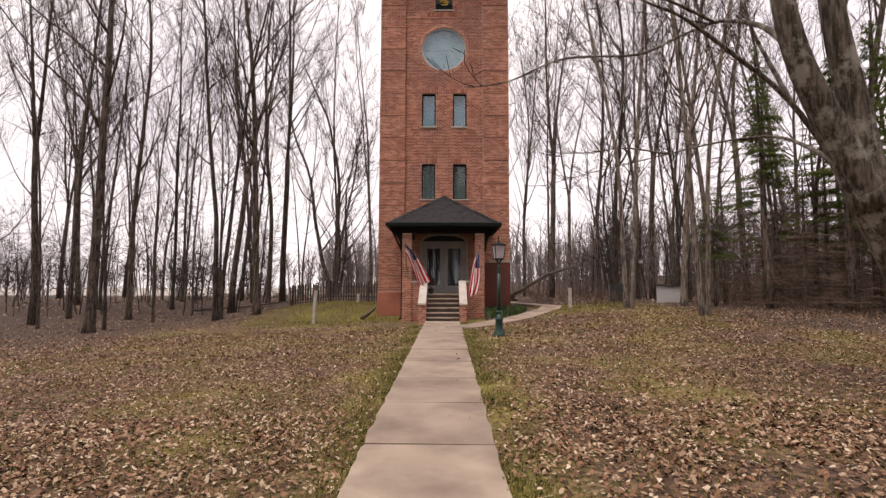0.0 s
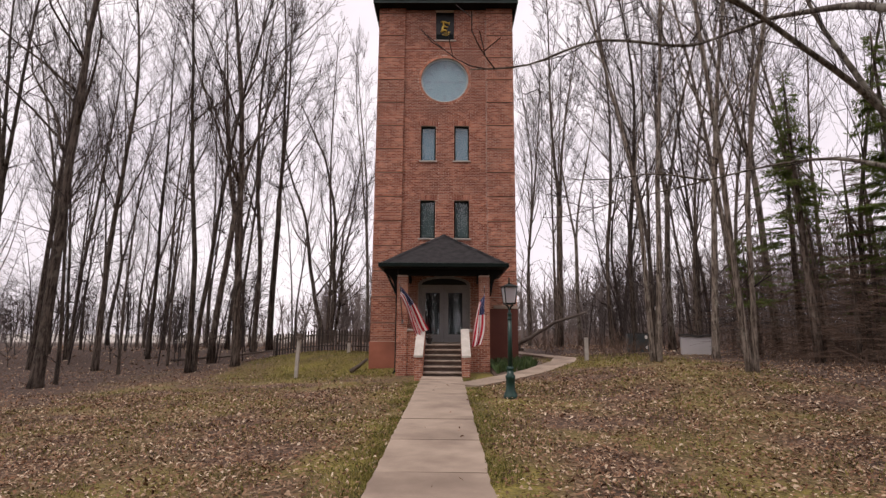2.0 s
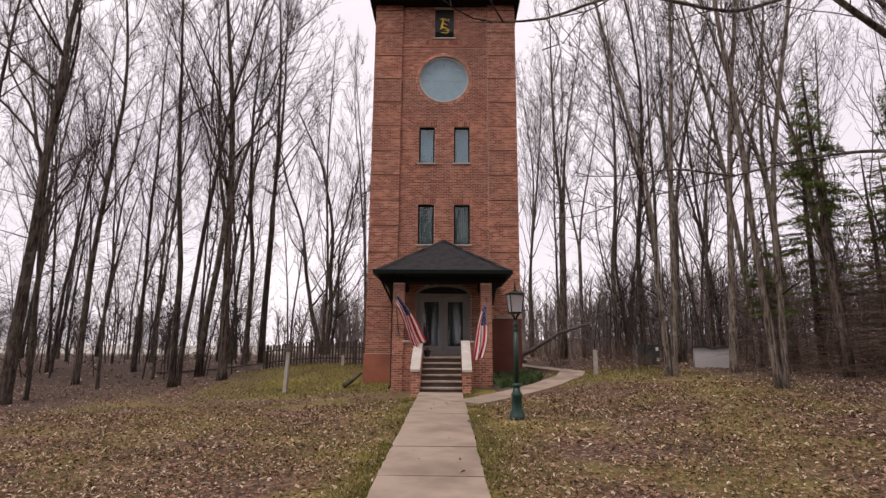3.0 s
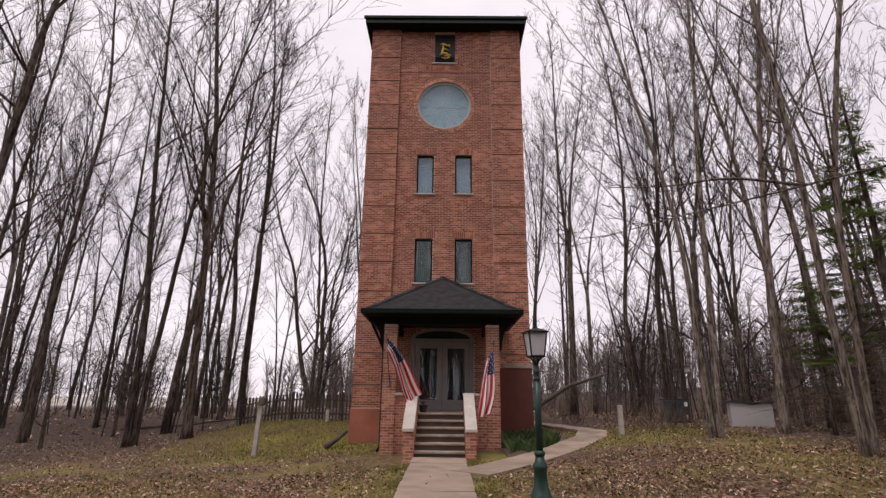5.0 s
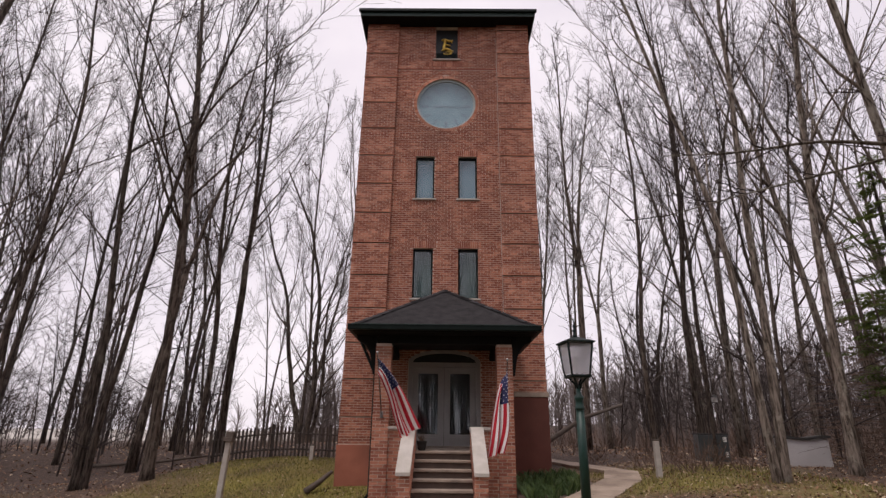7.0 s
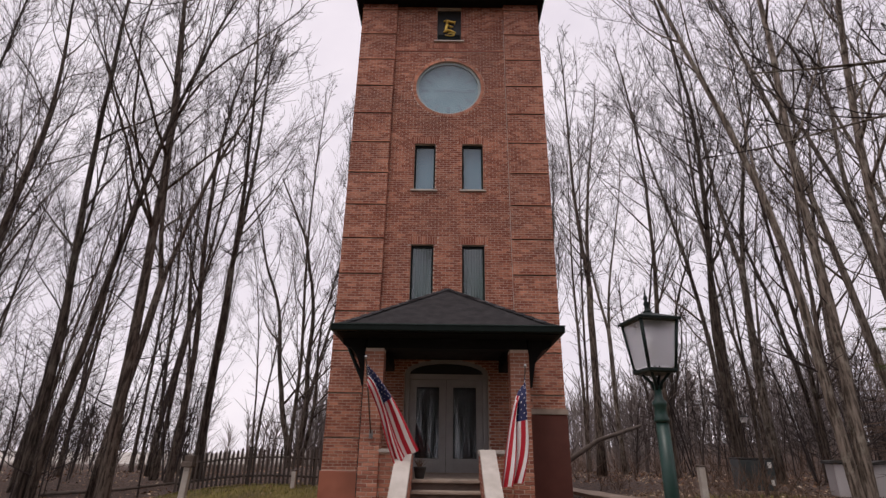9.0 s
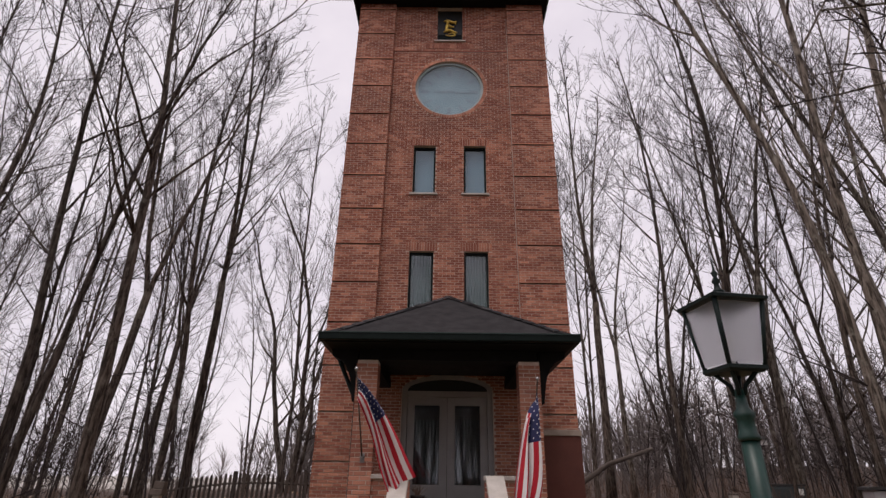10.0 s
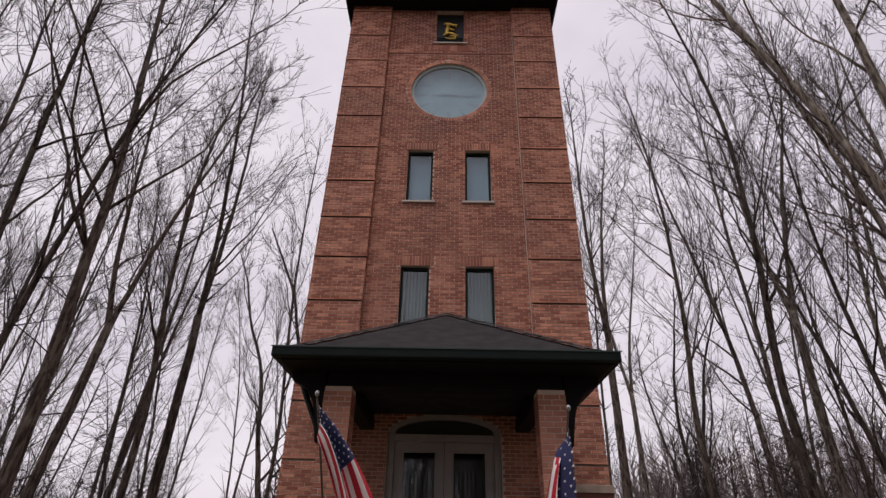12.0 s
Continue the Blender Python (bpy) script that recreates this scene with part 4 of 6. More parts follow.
def build_doors():
    """Arched surround, two glazed leaves and the fanlight above them."""
    root = empty("double_door", pose(CX, PANEL, FLOOR), "closed grey glazed double doors under an arched fanlight", "door")
    inv = Matrix.Translation((-CX, -PANEL, -FLOOR))

    def put(ob):
        ob.matrix_parent_inverse = inv
        return ob

    y = PANEL + 0.05
    put(part("door_frame", boxes((CX - 1.018, CX - 0.90, y, y + 0.14, FLOOR, 3.56), (CX + 0.90, CX + 1.018, y, y + 0.14, FLOOR, 3.56),
                                 (CX - 0.90, CX + 0.90, y, y + 0.14, 3.43, 3.56), bevel=0.008), "grey_door", root))
    bm = bmesh.new()
    n = 24
    rings = []
    for k in range(n + 1):
        a = math.pi * k / n
        ring = []
        for yy in (PANEL - 0.03, PANEL + 0.10):
            for sx, sz in ((1.015, 0.335), (0.90, 0.25)):
                ring.append(bm.verts.new((CX + sx * math.cos(a), yy, 3.565 + sz * math.sin(a))))
        rings.append(ring)
    for p, q in zip(rings, rings[1:]):
        for i, j in ((0, 1), (1, 3), (3, 2), (2, 0)):
            bm.faces.new((p[i], p[j], q[j], q[i]))
    bmesh.ops.recalc_face_normals(bm, faces=bm.faces[:])
    fan = put(part("fanlight", bm, "grey_door", root, "grey arched trim"))
    bm = bmesh.new()
    bm.faces.new([bm.verts.new((CX + 0.90 * math.cos(math.pi * k / n), PANEL + 0.07, 3.565 + 0.25 * math.sin(math.pi * k / n))) for k in range(n + 1)])
    part("pane", bm, "black_panel", fan, "dark fanlight panel")
    for s in (-1, 1):
        x0, x1 = sorted((CX + s * 0.004, CX + s * 0.896))
        g0, g1 = x0 + 0.145, x1 - 0.145
        yy = y + 0.045
        leaf = put(part("door_leaf", boxes((x0, g0, yy, yy + 0.045, FLOOR + 0.02, 3.425), (g1, x1, yy, yy + 0.045, FLOOR + 0.02, 3.425),
                                           (g0, g1, yy, yy + 0.045, 3.27, 3.425), (g0, g1, yy, yy + 0.045, FLOOR + 0.02, 1.60), bevel=0.004), "grey_door", root))
        g = part("pane", boxes((g0, g1, yy + 0.018, yy + 0.026, 1.60, 3.27)), "pane", leaf)
        g.visible_shadow = False
        part("glazing_bead", boxes((g0, g0 + 0.022, yy - 0.008, yy + 0.012, 1.60, 3.27), (g1 - 0.022, g1, yy - 0.008, yy + 0.012, 1.60, 3.27),
                                   (g0, g1, yy - 0.008, yy + 0.012, 3.248, 3.27), (g0, g1, yy - 0.008, yy + 0.012, 1.60, 1.622)), "grey_door", leaf)
        part("kick_panel", boxes((g0 + 0.01, g1 - 0.01, yy - 0.012, yy + 0.004, FLOOR + 0.10, 1.54), bevel=0.004), "grey_door", leaf)
        bm = bmesh.new()
        pts = []
        for i in range(25):
            xx = g0 + (g1 - g0) * i / 24
            pts.append((bm.verts.new((xx, yy + 0.10 + 0.018 * math.sin(i * 2.1), 1.35)), bm.verts.new((xx, yy + 0.10 + 0.018 * math.sin(i * 2.1), 2.95))))
        for a, b in zip(pts, pts[1:]):
            bm.faces.new((a[0], b[0], b[1], a[1])).smooth = True
        part("curtain", bm, "door_curtain", leaf, "gathered curtain with the room's dimness in its colour")
        h = part("door_handle", boxes((CX + s * 0.075 - 0.02, CX + s * 0.075 + 0.02, yy - 0.012, yy - 0.001, 2.18, 2.42),
                                      (CX + s * 0.075 - 0.045, CX + s * 0.075 + 0.045, yy - 0.05, yy - 0.03, 2.27, 2.29),
                                      (CX + s * 0.075 - 0.008, CX + s * 0.075 + 0.008, yy - 0.03, yy - 0.012, 2.272, 2.288)), "steel", leaf, "metal lever handle")
    put(part("threshold", boxes((CX - 1.0, CX + 1.0, PANEL - 0.06, PANEL + 0.2, FLOOR, FLOOR + 0.018)), "step", root))
    return root


build_doors()


# ---- trees ----
class Grower:
    """Collects tubes for the two meshes of a bare tree: trunk with limbs, and crown of branches and twigs."""

    def __init__(self, seed):
        self.rng = random.Random(seed)
        self.tv, self.tf, self.cv, self.cf = [], [], [], []

    def add(self, pts, radii, sides, crown):
        vs, fs = (self.cv, self.cf) if crown else (self.tv, self.tf)
        v, f = tube(pts, radii, sides, len(vs))
        vs.extend(v)
        fs.extend(f if not crown else f[:-1])

    def line(self, p, d, length, n, wob, up):
        r = self.rng
        pts = [Vector(p)]
        d = Vector(d).normalized()
        for _ in range(n):
            d = (d + Vector((r.gauss(0, wob), r.gauss(0, wob), r.gauss(0, wob * 0.5) + up))).normalized()
            pts.append(pts[-1] + d * (length / n))
        return pts

    def side_dir(self, along, spread):
        r = self.rng
        a = r.uniform(0, 2 * math.pi)
        v = Vector((math.cos(a), math.sin(a), r.uniform(-0.2, 0.5)))
        v = (v - along * v.dot(along)).normalized()
        return (along * math.cos(spread) + v * math.sin(spread)).normalized()

    def twigs(self, pts, rad, count, length, level):
        r = self.rng
        n = len(pts) - 1
        for _ in range(count):
            f = r.uniform(0.18, 1.0) * n
            k = min(n - 1, int(f))
            p = pts[k].lerp(pts[k + 1], f - k)
            along = (pts[k + 1] - pts[k]).normalized()
            d = self.side_dir(along, r.uniform(0.35, 0.85))
            ln = length * r.uniform(0.55, 1.25) * (1.15 - 0.5 * f / n)
            q = self.line(p, d, ln, 4 if level == 2 else 1, 0.20, 0.08)
            r0 = rad * (0.55 if level == 2 else 0.6)
            self.add(q, [max(0.0058, r0 * (1 - 0.7 * i / (len(q) - 1))) for i in range(len(q))], 4 if level == 2 else 3, True)
            if level == 2:
                self.twigs(q, r0 * 0.75, self.fine, ln * 0.5, 3)

    def limb(self, p, d, r0, length, branches, up=0.085):
        pts = self.line(p, d, length, 9, 0.13, up)
        rad = [max(0.012, r0 * (1 - 0.85 * (i / 9) ** 0.8)) for i in range(10)]
        self.add(pts, rad, 7, False)
        self.twigs(pts[1:], max(0.016, r0 * 0.36), branches, length * 0.38, 2)
        return pts

    def stem(self, p, d, r0, height, first, limbs, branches, wob=0.022, up=0.015, flare=1.0, spread=(0.42, 0.92)):
        n = 18
        pts = self.line(p, d, height, n, wob, up)
        rad = [r0 * (1 - 0.80 * (i / n) ** 0.9) * (1 + 0.45 * flare * math.exp(-i * 1.9)) for i in range(n + 1)]
        pts.insert(1, pts[0].lerp(pts[1], 0.35))
        rad.insert(1, r0 * (1 + 0.12 * flare))
        self.add(pts, rad, 10, False)
        n += 1
        for i in range(limbs):
            f = first + (0.98 - first) * (i + self.rng.uniform(0, 0.8)) / limbs
            k = min(n - 1, int(f * n))
            along = (pts[k + 1] - pts[k]).normalized()
            dd = self.side_dir(along, self.rng.uniform(*spread))
            dd.z = abs(dd.z)
            ln = height * (0.17 + 0.27 * (1 - f)) * self.rng.uniform(0.6, 1.3)
            self.limb(pts[k], dd, rad[k] * self.rng.uniform(0.32, 0.55), ln, branches)
        self.twigs(pts[int(n * max(first, 0.75)):], 0.03, branches, height * 0.1, 2)
        # thin dead side twigs low on the trunk
        for _ in range(10):
            k = self.rng.randrange(2, max(4, int(first * n) + 2))
            q = self.line(pts[k], self.side_dir((pts[k + 1] - pts[k]).normalized(), 1.15), self.rng.uniform(0.4, 2.2), 4, 0.14, 0.03)
            self.add(q, [0.018, 0.014, 0.010, 0.007, 0.004], 4, True)
            self.add(self.line(q[2], self.side_dir((q[3] - q[2]).normalized(), 0.7), 0.5, 2, 0.12, 0.03), [0.007, 0.005, 0.003], 3, True)
        return pts

    def meshes(self, bark):
        out = []
        for nm, v, f, mat, sm in (("trunk", self.tv, self.tf, bark, True), ("crown", self.cv, self.cf, "twig", False)):
            me = bpy.data.meshes.new(nm)
            me.from_pydata(v, [], f)
            me.materials.append(M[mat])
            if sm:
                me.polygons.foreach_set("use_smooth", [True] * len(me.polygons))
            out.append(me)
        return out


def template(seed, kind, bark="bark"):
    """A bare tree about 21 m high with a trunk 0.40 m thick at the foot."""
    g = Grower(seed)
    g.fine = 5
    if kind == "straight":
        g.stem((0, 0, -0.15), (0, 0, 1), 0.155, 21, 0.36, 20, 9, wob=0.034)
    elif kind == "forked":
        pts = g.line((0, 0, -0.15), (0.02, 0, 1), 8, 6, 0.02, 0.01)
        g.add(pts, [0.23, 0.18, 0.165, 0.155, 0.15, 0.145, 0.14], 10, False)
        for s in (-1, 1):
            g.stem(pts[-1] - Vector((0, 0, 0.25)), (s * 0.16, g.rng.uniform(-0.12, 0.12), 1), 0.105, 13.5, 0.15, 11, 9, wob=0.034, flare=0)
    elif kind == "low_fork":
        for s in (-1, 1):
            g.stem((s * 0.10, 0, -0.15), (s * 0.035, g.rng.uniform(-0.03, 0.03), 1), 0.125 if s > 0 else 0.105, 20, 0.36, 12, 9, wob=0.03, flare=0.7, up=0.02)
    elif kind == "thin":
        g.stem((0, 0, -0.15), (0, 0, 1), 0.14, 17, 0.25, 18, 8, wob=0.045, spread=(0.4, 0.9))
    elif kind == "spreading":
        for bx, dx, dy, r, h in ((-0.16, -0.07, 0.05, 0.16, 13.0), (0.12, 0.10, -0.06, 0.17, 13.5), (0.24, 0.42, 0.08, 0.11, 10.5), (0.02, -0.02, 0.30, 0.13, 12.0)):
            g.stem((bx, 0.3 * dy, -0.15), (dx, dy, 1), r, h, 0.24, 12, 9, wob=0.095, up=0.04, flare=0.4, spread=(0.5, 1.05))
    return g.meshes(bark)


KINDS = [template(21 + i, k, b) for i, (k, b) in enumerate((("straight", "bark"), ("straight", "bark"), ("straight", "bark_pale"), ("forked", "bark"), ("forked", "bark_pale"),
                                                          ("low_fork", "bark_pale"), ("thin", "bark"), ("thin", "bark"), ("spreading", "bark"), ("low_fork", "bark")))]


def plant(x, y, k, thick=1.0, tall=1.0, turn=0.0, lean=(0, 0), label="", group="bare woodland trees"):
    trunk, crown = KINDS[k]
    root = new("tree")
    root.matrix_world = pose(x, y, ground_z(x, y), lean[1], lean[0], turn) @ Matrix.Diagonal((thick, thick, tall, 1))
    tagged(root, label or "tall bare grey-brown woodland tree among fallen leaves", "tree", group)
    for nm, me in (("trunk", trunk), ("crown", crown)):
        o = new(nm, me)
        o.parent = root
    return root


# the wood on the field side: x, y, kind, trunk scale, height scale, turn
plant(-13.0, 18.9, 0, 1.15, 1.1, 20)
plant(-13.1, 19.9, 6, 0.48, 0.85, 80)
plant(-16.1, 26.3, 1, 0.92, 1.1, 130)
plant(-13.2, 23.4, 6, 0.42, 0.85, 10)
plant(-13.8, 28.2, 7, 0.48, 0.85, 60)
plant(-10.3, 23.4, 9, 1.00, 1.08, 200)
plant(-11.9, 28.7, 3, 0.95, 1.0, 40)
plant(-8.8, 24.1, 0, 1.10, 1.12, 95)
plant(-10.9, 31.7, 1, 0.95, 1.12, 10)
plant(-10.5, 33.2, 3, 1.05, 1.15, 300, lean=(3, 0))
plant(-12.7, 34.0, 9, 0.85, 1.0, 0)
plant(-10.5, 47.6, 8, 1.35, 1.6, 0, label="wide-crowned bare tree with several stems beyond the fence")
plant(-17.8, 22.3, 3, 0.81, 1.0, 170)
plant(-19.5, 26.8, 0, 0.85, 1.05, 260)
plant(-20.5, 30.5, 9, 0.81, 1.0, 30)
plant(-16.4, 31.0, 1, 0.72, 1.0, 75)
plant(-23.5, 33.0, 4, 0.90, 1.05, 110)
plant(-18.6, 36.5, 9, 0.90, 1.0, 140)
plant(-14.8, 37.5, 3, 0.81, 1.0, 15)
plant(-25.5, 27.5, 7, 0.81, 1.1, 250)
plant(-27.5, 38.0, 0, 0.81, 1.0, 190)
plant(-22.5, 41.0, 7, 0.81, 0.9, 5)
plant(-15.8, 42.5, 6, 0.75, 1.0, 85)
plant(-30.0, 31.0, 1, 0.90, 1.0, 45)
plant(-16.2, 20.6, 7, 0.45, 0.9, 145)
plant(-22.0, 21.5, 1, 0.99, 1.1, 215)
plant(-21.5, 17.0, 3, 0.90, 1.0, 275)
plant(-26.0, 22.0, 9, 0.90, 1.0, 65)
plant(-18.0, 13.5, 0, 0.90, 1.05, 335)
plant(-17.2, 28.0, 6, 0.45, 0.9, 155)
plant(-31.4, 50.5, 3, 0.90, 1.0, 12)
plant(-26.5, 47.0, 7, 0.70, 0.95, 77)
plant(-21.5, 49.0, 1, 0.81, 1.0, 140)
plant(-17.5, 48.5, 6, 0.70, 1.0, 230)
plant(-14.2, 50.5, 9, 0.81, 0.95, 33)
plant(-24.0, 36.5, 6, 0.60, 0.9, 10)
plant(-33.0, 44.0, 3, 0.90, 1.0, 99)
plant(-19.0, 43.5, 0, 0.75, 1.0, 188)
plant(-29.0, 42.5, 9, 0.80, 1.0, 140)
plant(-36.5, 49.0, 1, 0.90, 1.0, 250)
plant(-7.6, 52.0, 4, 0.95, 1.45, 140)
plant(-8.8, 40.5, 7, 0.90, 1.40, 230)
# the wood behind the start of the walk, seen in the panes
plant(-9.0, -6.0, 0, 1.0, 1.1, 12)
plant(-4.5, -15.0, 3, 1.0, 1.0, 70)
plant(5.5, -10.5, 1, 1.0, 1.1, 130)
plant(11.0, -4.0, 4, 1.0, 1.0, 200)
plant(0.8, -22.0, 9, 1.0, 1.1, 260)
plant(-14.0, -12.0, 1, 1.0, 1.1, 20)
# the wood on the conifer side
EDGE = "tall bare grey-barked tree at the wood's edge"
plant(6.5, 18.75, 5, 0.82, 1.1, 10, label=EDGE)
plant(7.55, 15.35, 5, 0.72, 1.0, 185, label=EDGE)
plant(9.2, 20.4, 2, 0.8, 1.0, 50, label=EDGE)
plant(8.5, 26.1, 1, 0.85, 1.0, 120, label=EDGE)
plant(7.25, 36.3, 3, 1.15, 1.22, 70, label=EDGE)
plant(10.1, 34.6, 1, 1.0, 1.15, 160, label=EDGE)
plant(11.6, 29.5, 4, 0.95, 1.05, 330, label=EDGE)
plant(12.8, 25.0, 2, 0.9, 1.05, 210, label=EDGE)
plant(10.8, 24.8, 6, 0.6, 1.0, 280, label=EDGE)
plant(15.5, 27.0, 4, 1.0, 1.1, 40, label=EDGE)
plant(9.4, 39.5, 4, 0.85, 1.0, 20, label=EDGE)
plant(8.3, 42.5, 9, 0.95, 1.15, 100, label=EDGE)
plant(13.5, 36.0, 2, 1.0, 1.05, 260, label=EDGE)
plant(17.0, 33.0, 2, 0.95, 1.0, 80, label=EDGE)
plant(19.0, 28.5, 2, 1.0, 1.05, 190, label=EDGE)
plant(16.8, 21.8, 2, 1.25, 1.05, 15, label=EDGE)
plant(13.4, 19.0, 7, 0.65, 0.9, 300, label=EDGE)
plant(21.5, 24.0, 4, 1.1, 1.05, 225, label=EDGE)
plant(20.0, 19.5, 4, 1.0, 1.05, 135, label=EDGE)
plant(14.0, 22.3, 6, 0.6, 0.9, 95, label=EDGE)
plant(22.5, 33.5, 0, 1.0, 1.0, 315, label=EDGE)
plant(14.2, 45.0, 8, 1.0, 1.2, 65, label=EDGE)
plant(17.5, 40.0, 9, 1.0, 1.0, 170, label=EDGE)
plant(25.0, 29.5, 3, 1.0, 1.0, 30, label=EDGE)
plant(17.8, 15.0, 0, 1.1, 1.05, 245, label=EDGE)
plant(6.2, 41.8, 7, 0.95, 1.45, 5, label=EDGE)
plant(12.4, 28.0, 7, 0.7, 1.0, 185, label=EDGE)
plant(23.0, 17.0, 1, 1.0, 1.0, 350, label=EDGE)
plant(14.6, 31.5, 6, 0.8, 1.0, 55, label=EDGE)
plant(7.3, 22.9, 6, 0.32, 0.65, 145, label=EDGE)
plant(11.4, 31.2, 1, 0.75, 1.05, 200, label=EDGE)
plant(5.4, 47.0, 0, 0.9, 1.25, 44, label=EDGE)
plant(7.4, 50.0, 1, 0.9, 1.25, 123, label=EDGE)


def build_bough_tree():
    """The big old tree beside the lawn: two leaning stems, and long boughs that reach out over the walk."""
    g = Grower(77)
    g.fine = 5

    def run(pts, r0, r1, sides=12):
        pts = [Vector(p) for p in pts]
        fine = []
        for i in range(len(pts) - 1):
            a, b, c, d = pts[max(0, i - 1)], pts[i], pts[i + 1], pts[min(len(pts) - 1, i + 2)]
            for k in range(4):
                t = k / 4
                fine.append(0.5 * ((2 * b) + (c - a) * t + (2 * a - 5 * b + 4 * c - d) * t * t + (3 * b - a - 3 * c + d) * t ** 3))
        fine.append(pts[-1])
        n = len(fine) - 1
        g.add(fine, [r0 + (r1 - r0) * (i / n) ** 0.8 for i in range(n + 1)], sides, False)
        return fine

    z0 = ground_z(6.85, 7.2)
    run([(6.85, 7.2, z0 - 0.2), (6.75, 7.18, z0 + 0.15), (6.36, 7.05, 1.5), (5.90, 6.95, 2.35), (5.58, 6.9, 2.85)], 0.40, 0.27)
    left = run([(5.66, 6.9, 2.6), (5.2, 6.86, 3.55), (4.66, 6.8, 4.75), (4.40, 6.8, 6.4), (4.2, 7.0, 9.0), (3.9, 7.2, 12.5), (4.1, 7.3, 15.5)], 0.25, 0.04)
    right = run([(5.68, 6.9, 2.6), (5.55, 6.95, 3.9), (5.32, 6.95, 5.3), (5.3, 7.1, 7.4), (5.6, 7.3, 10.0), (5.8, 7.5, 13.5), (5.7, 7.6, 17)], 0.235, 0.04)
    for pts in (left, right):
        for k in range(12, len(pts) - 1):
            d = g.side_dir((pts[k + 1] - pts[k]).normalized(), g.rng.uniform(0.5, 0.9))
            g.limb(pts[k], d, 0.06, g.rng.uniform(1.6, 3.2), 6)
    upper = run([(4.66, 6.85, 4.75), (5.15, 8.2, 5.75), (5.55, 9.6, 6.6), (5.5, 10.4, 7.0), (4.57, 10.0, 6.49), (3.4, 9.0, 5.67), (1.86, 8.0, 5.14), (0.91, 7.6, 4.6), (0.24, 7.4, 4.43)], 0.055, 0.007, 7)
    fork = run([(5.5, 10.4, 7.0), (4.5, 10.2, 7.35), (3.2, 9.9, 7.5), (2.1, 9.4, 7.7)], 0.04, 0.008, 6)
    grey = run([(5.72, 6.92, 2.6), (6.45, 8.2, 3.2), (7.15, 9.45, 3.8), (6.24, 9.36, 5.0), (5.12, 9.2, 5.82), (4.2, 9.05, 6.4), (3.4, 8.9, 6.65), (2.5, 8.6, 7.1)], 0.085, 0.012, 8)
    rising = run([(6.3, 9.37, 4.95), (6.1, 9.5, 5.6), (5.85, 9.7, 6.5), (5.6, 9.9, 7.8), (5.4, 10.2, 9.6)], 0.055, 0.012, 7)
    lower = run([(7.05, 9.3, 3.75), (7.5, 10.6, 4.4), (7.85, 11.8, 4.95), (7.75, 12.3, 5.16), (7.28, 12.5, 5.18), (6.52, 12.8, 5.11), (4.96, 13.2, 4.79), (3.81, 13.4, 4.54), (2.49, 13.5, 4.18)], 0.055, 0.007, 7)
    low2 = run([(5.6, 13.05, 4.93), (4.6, 13.3, 5.15), (3.6, 13.4, 5.05), (2.7, 13.6, 5.1)], 0.03, 0.007, 6)
    for pts, n, ln in ((upper, 13, 1.0), (fork, 7, 1.0), (grey, 12, 1.3), (rising, 9, 1.2), (lower, 12, 0.9), (low2, 8, 0.8)):
        g.fine = 3
        g.twigs(pts[len(pts) // 4:], 0.016, n, ln, 2)
    trunk, crown = g.meshes("bark_old")
    root = new("old_tree")
    tagged(root, "big old leaning tree with long boughs over the walk", "tree")
    for nm, me in (("trunk", trunk), ("crown", crown)):
        o = new(nm, me)
        o.parent = root


build_bough_tree()


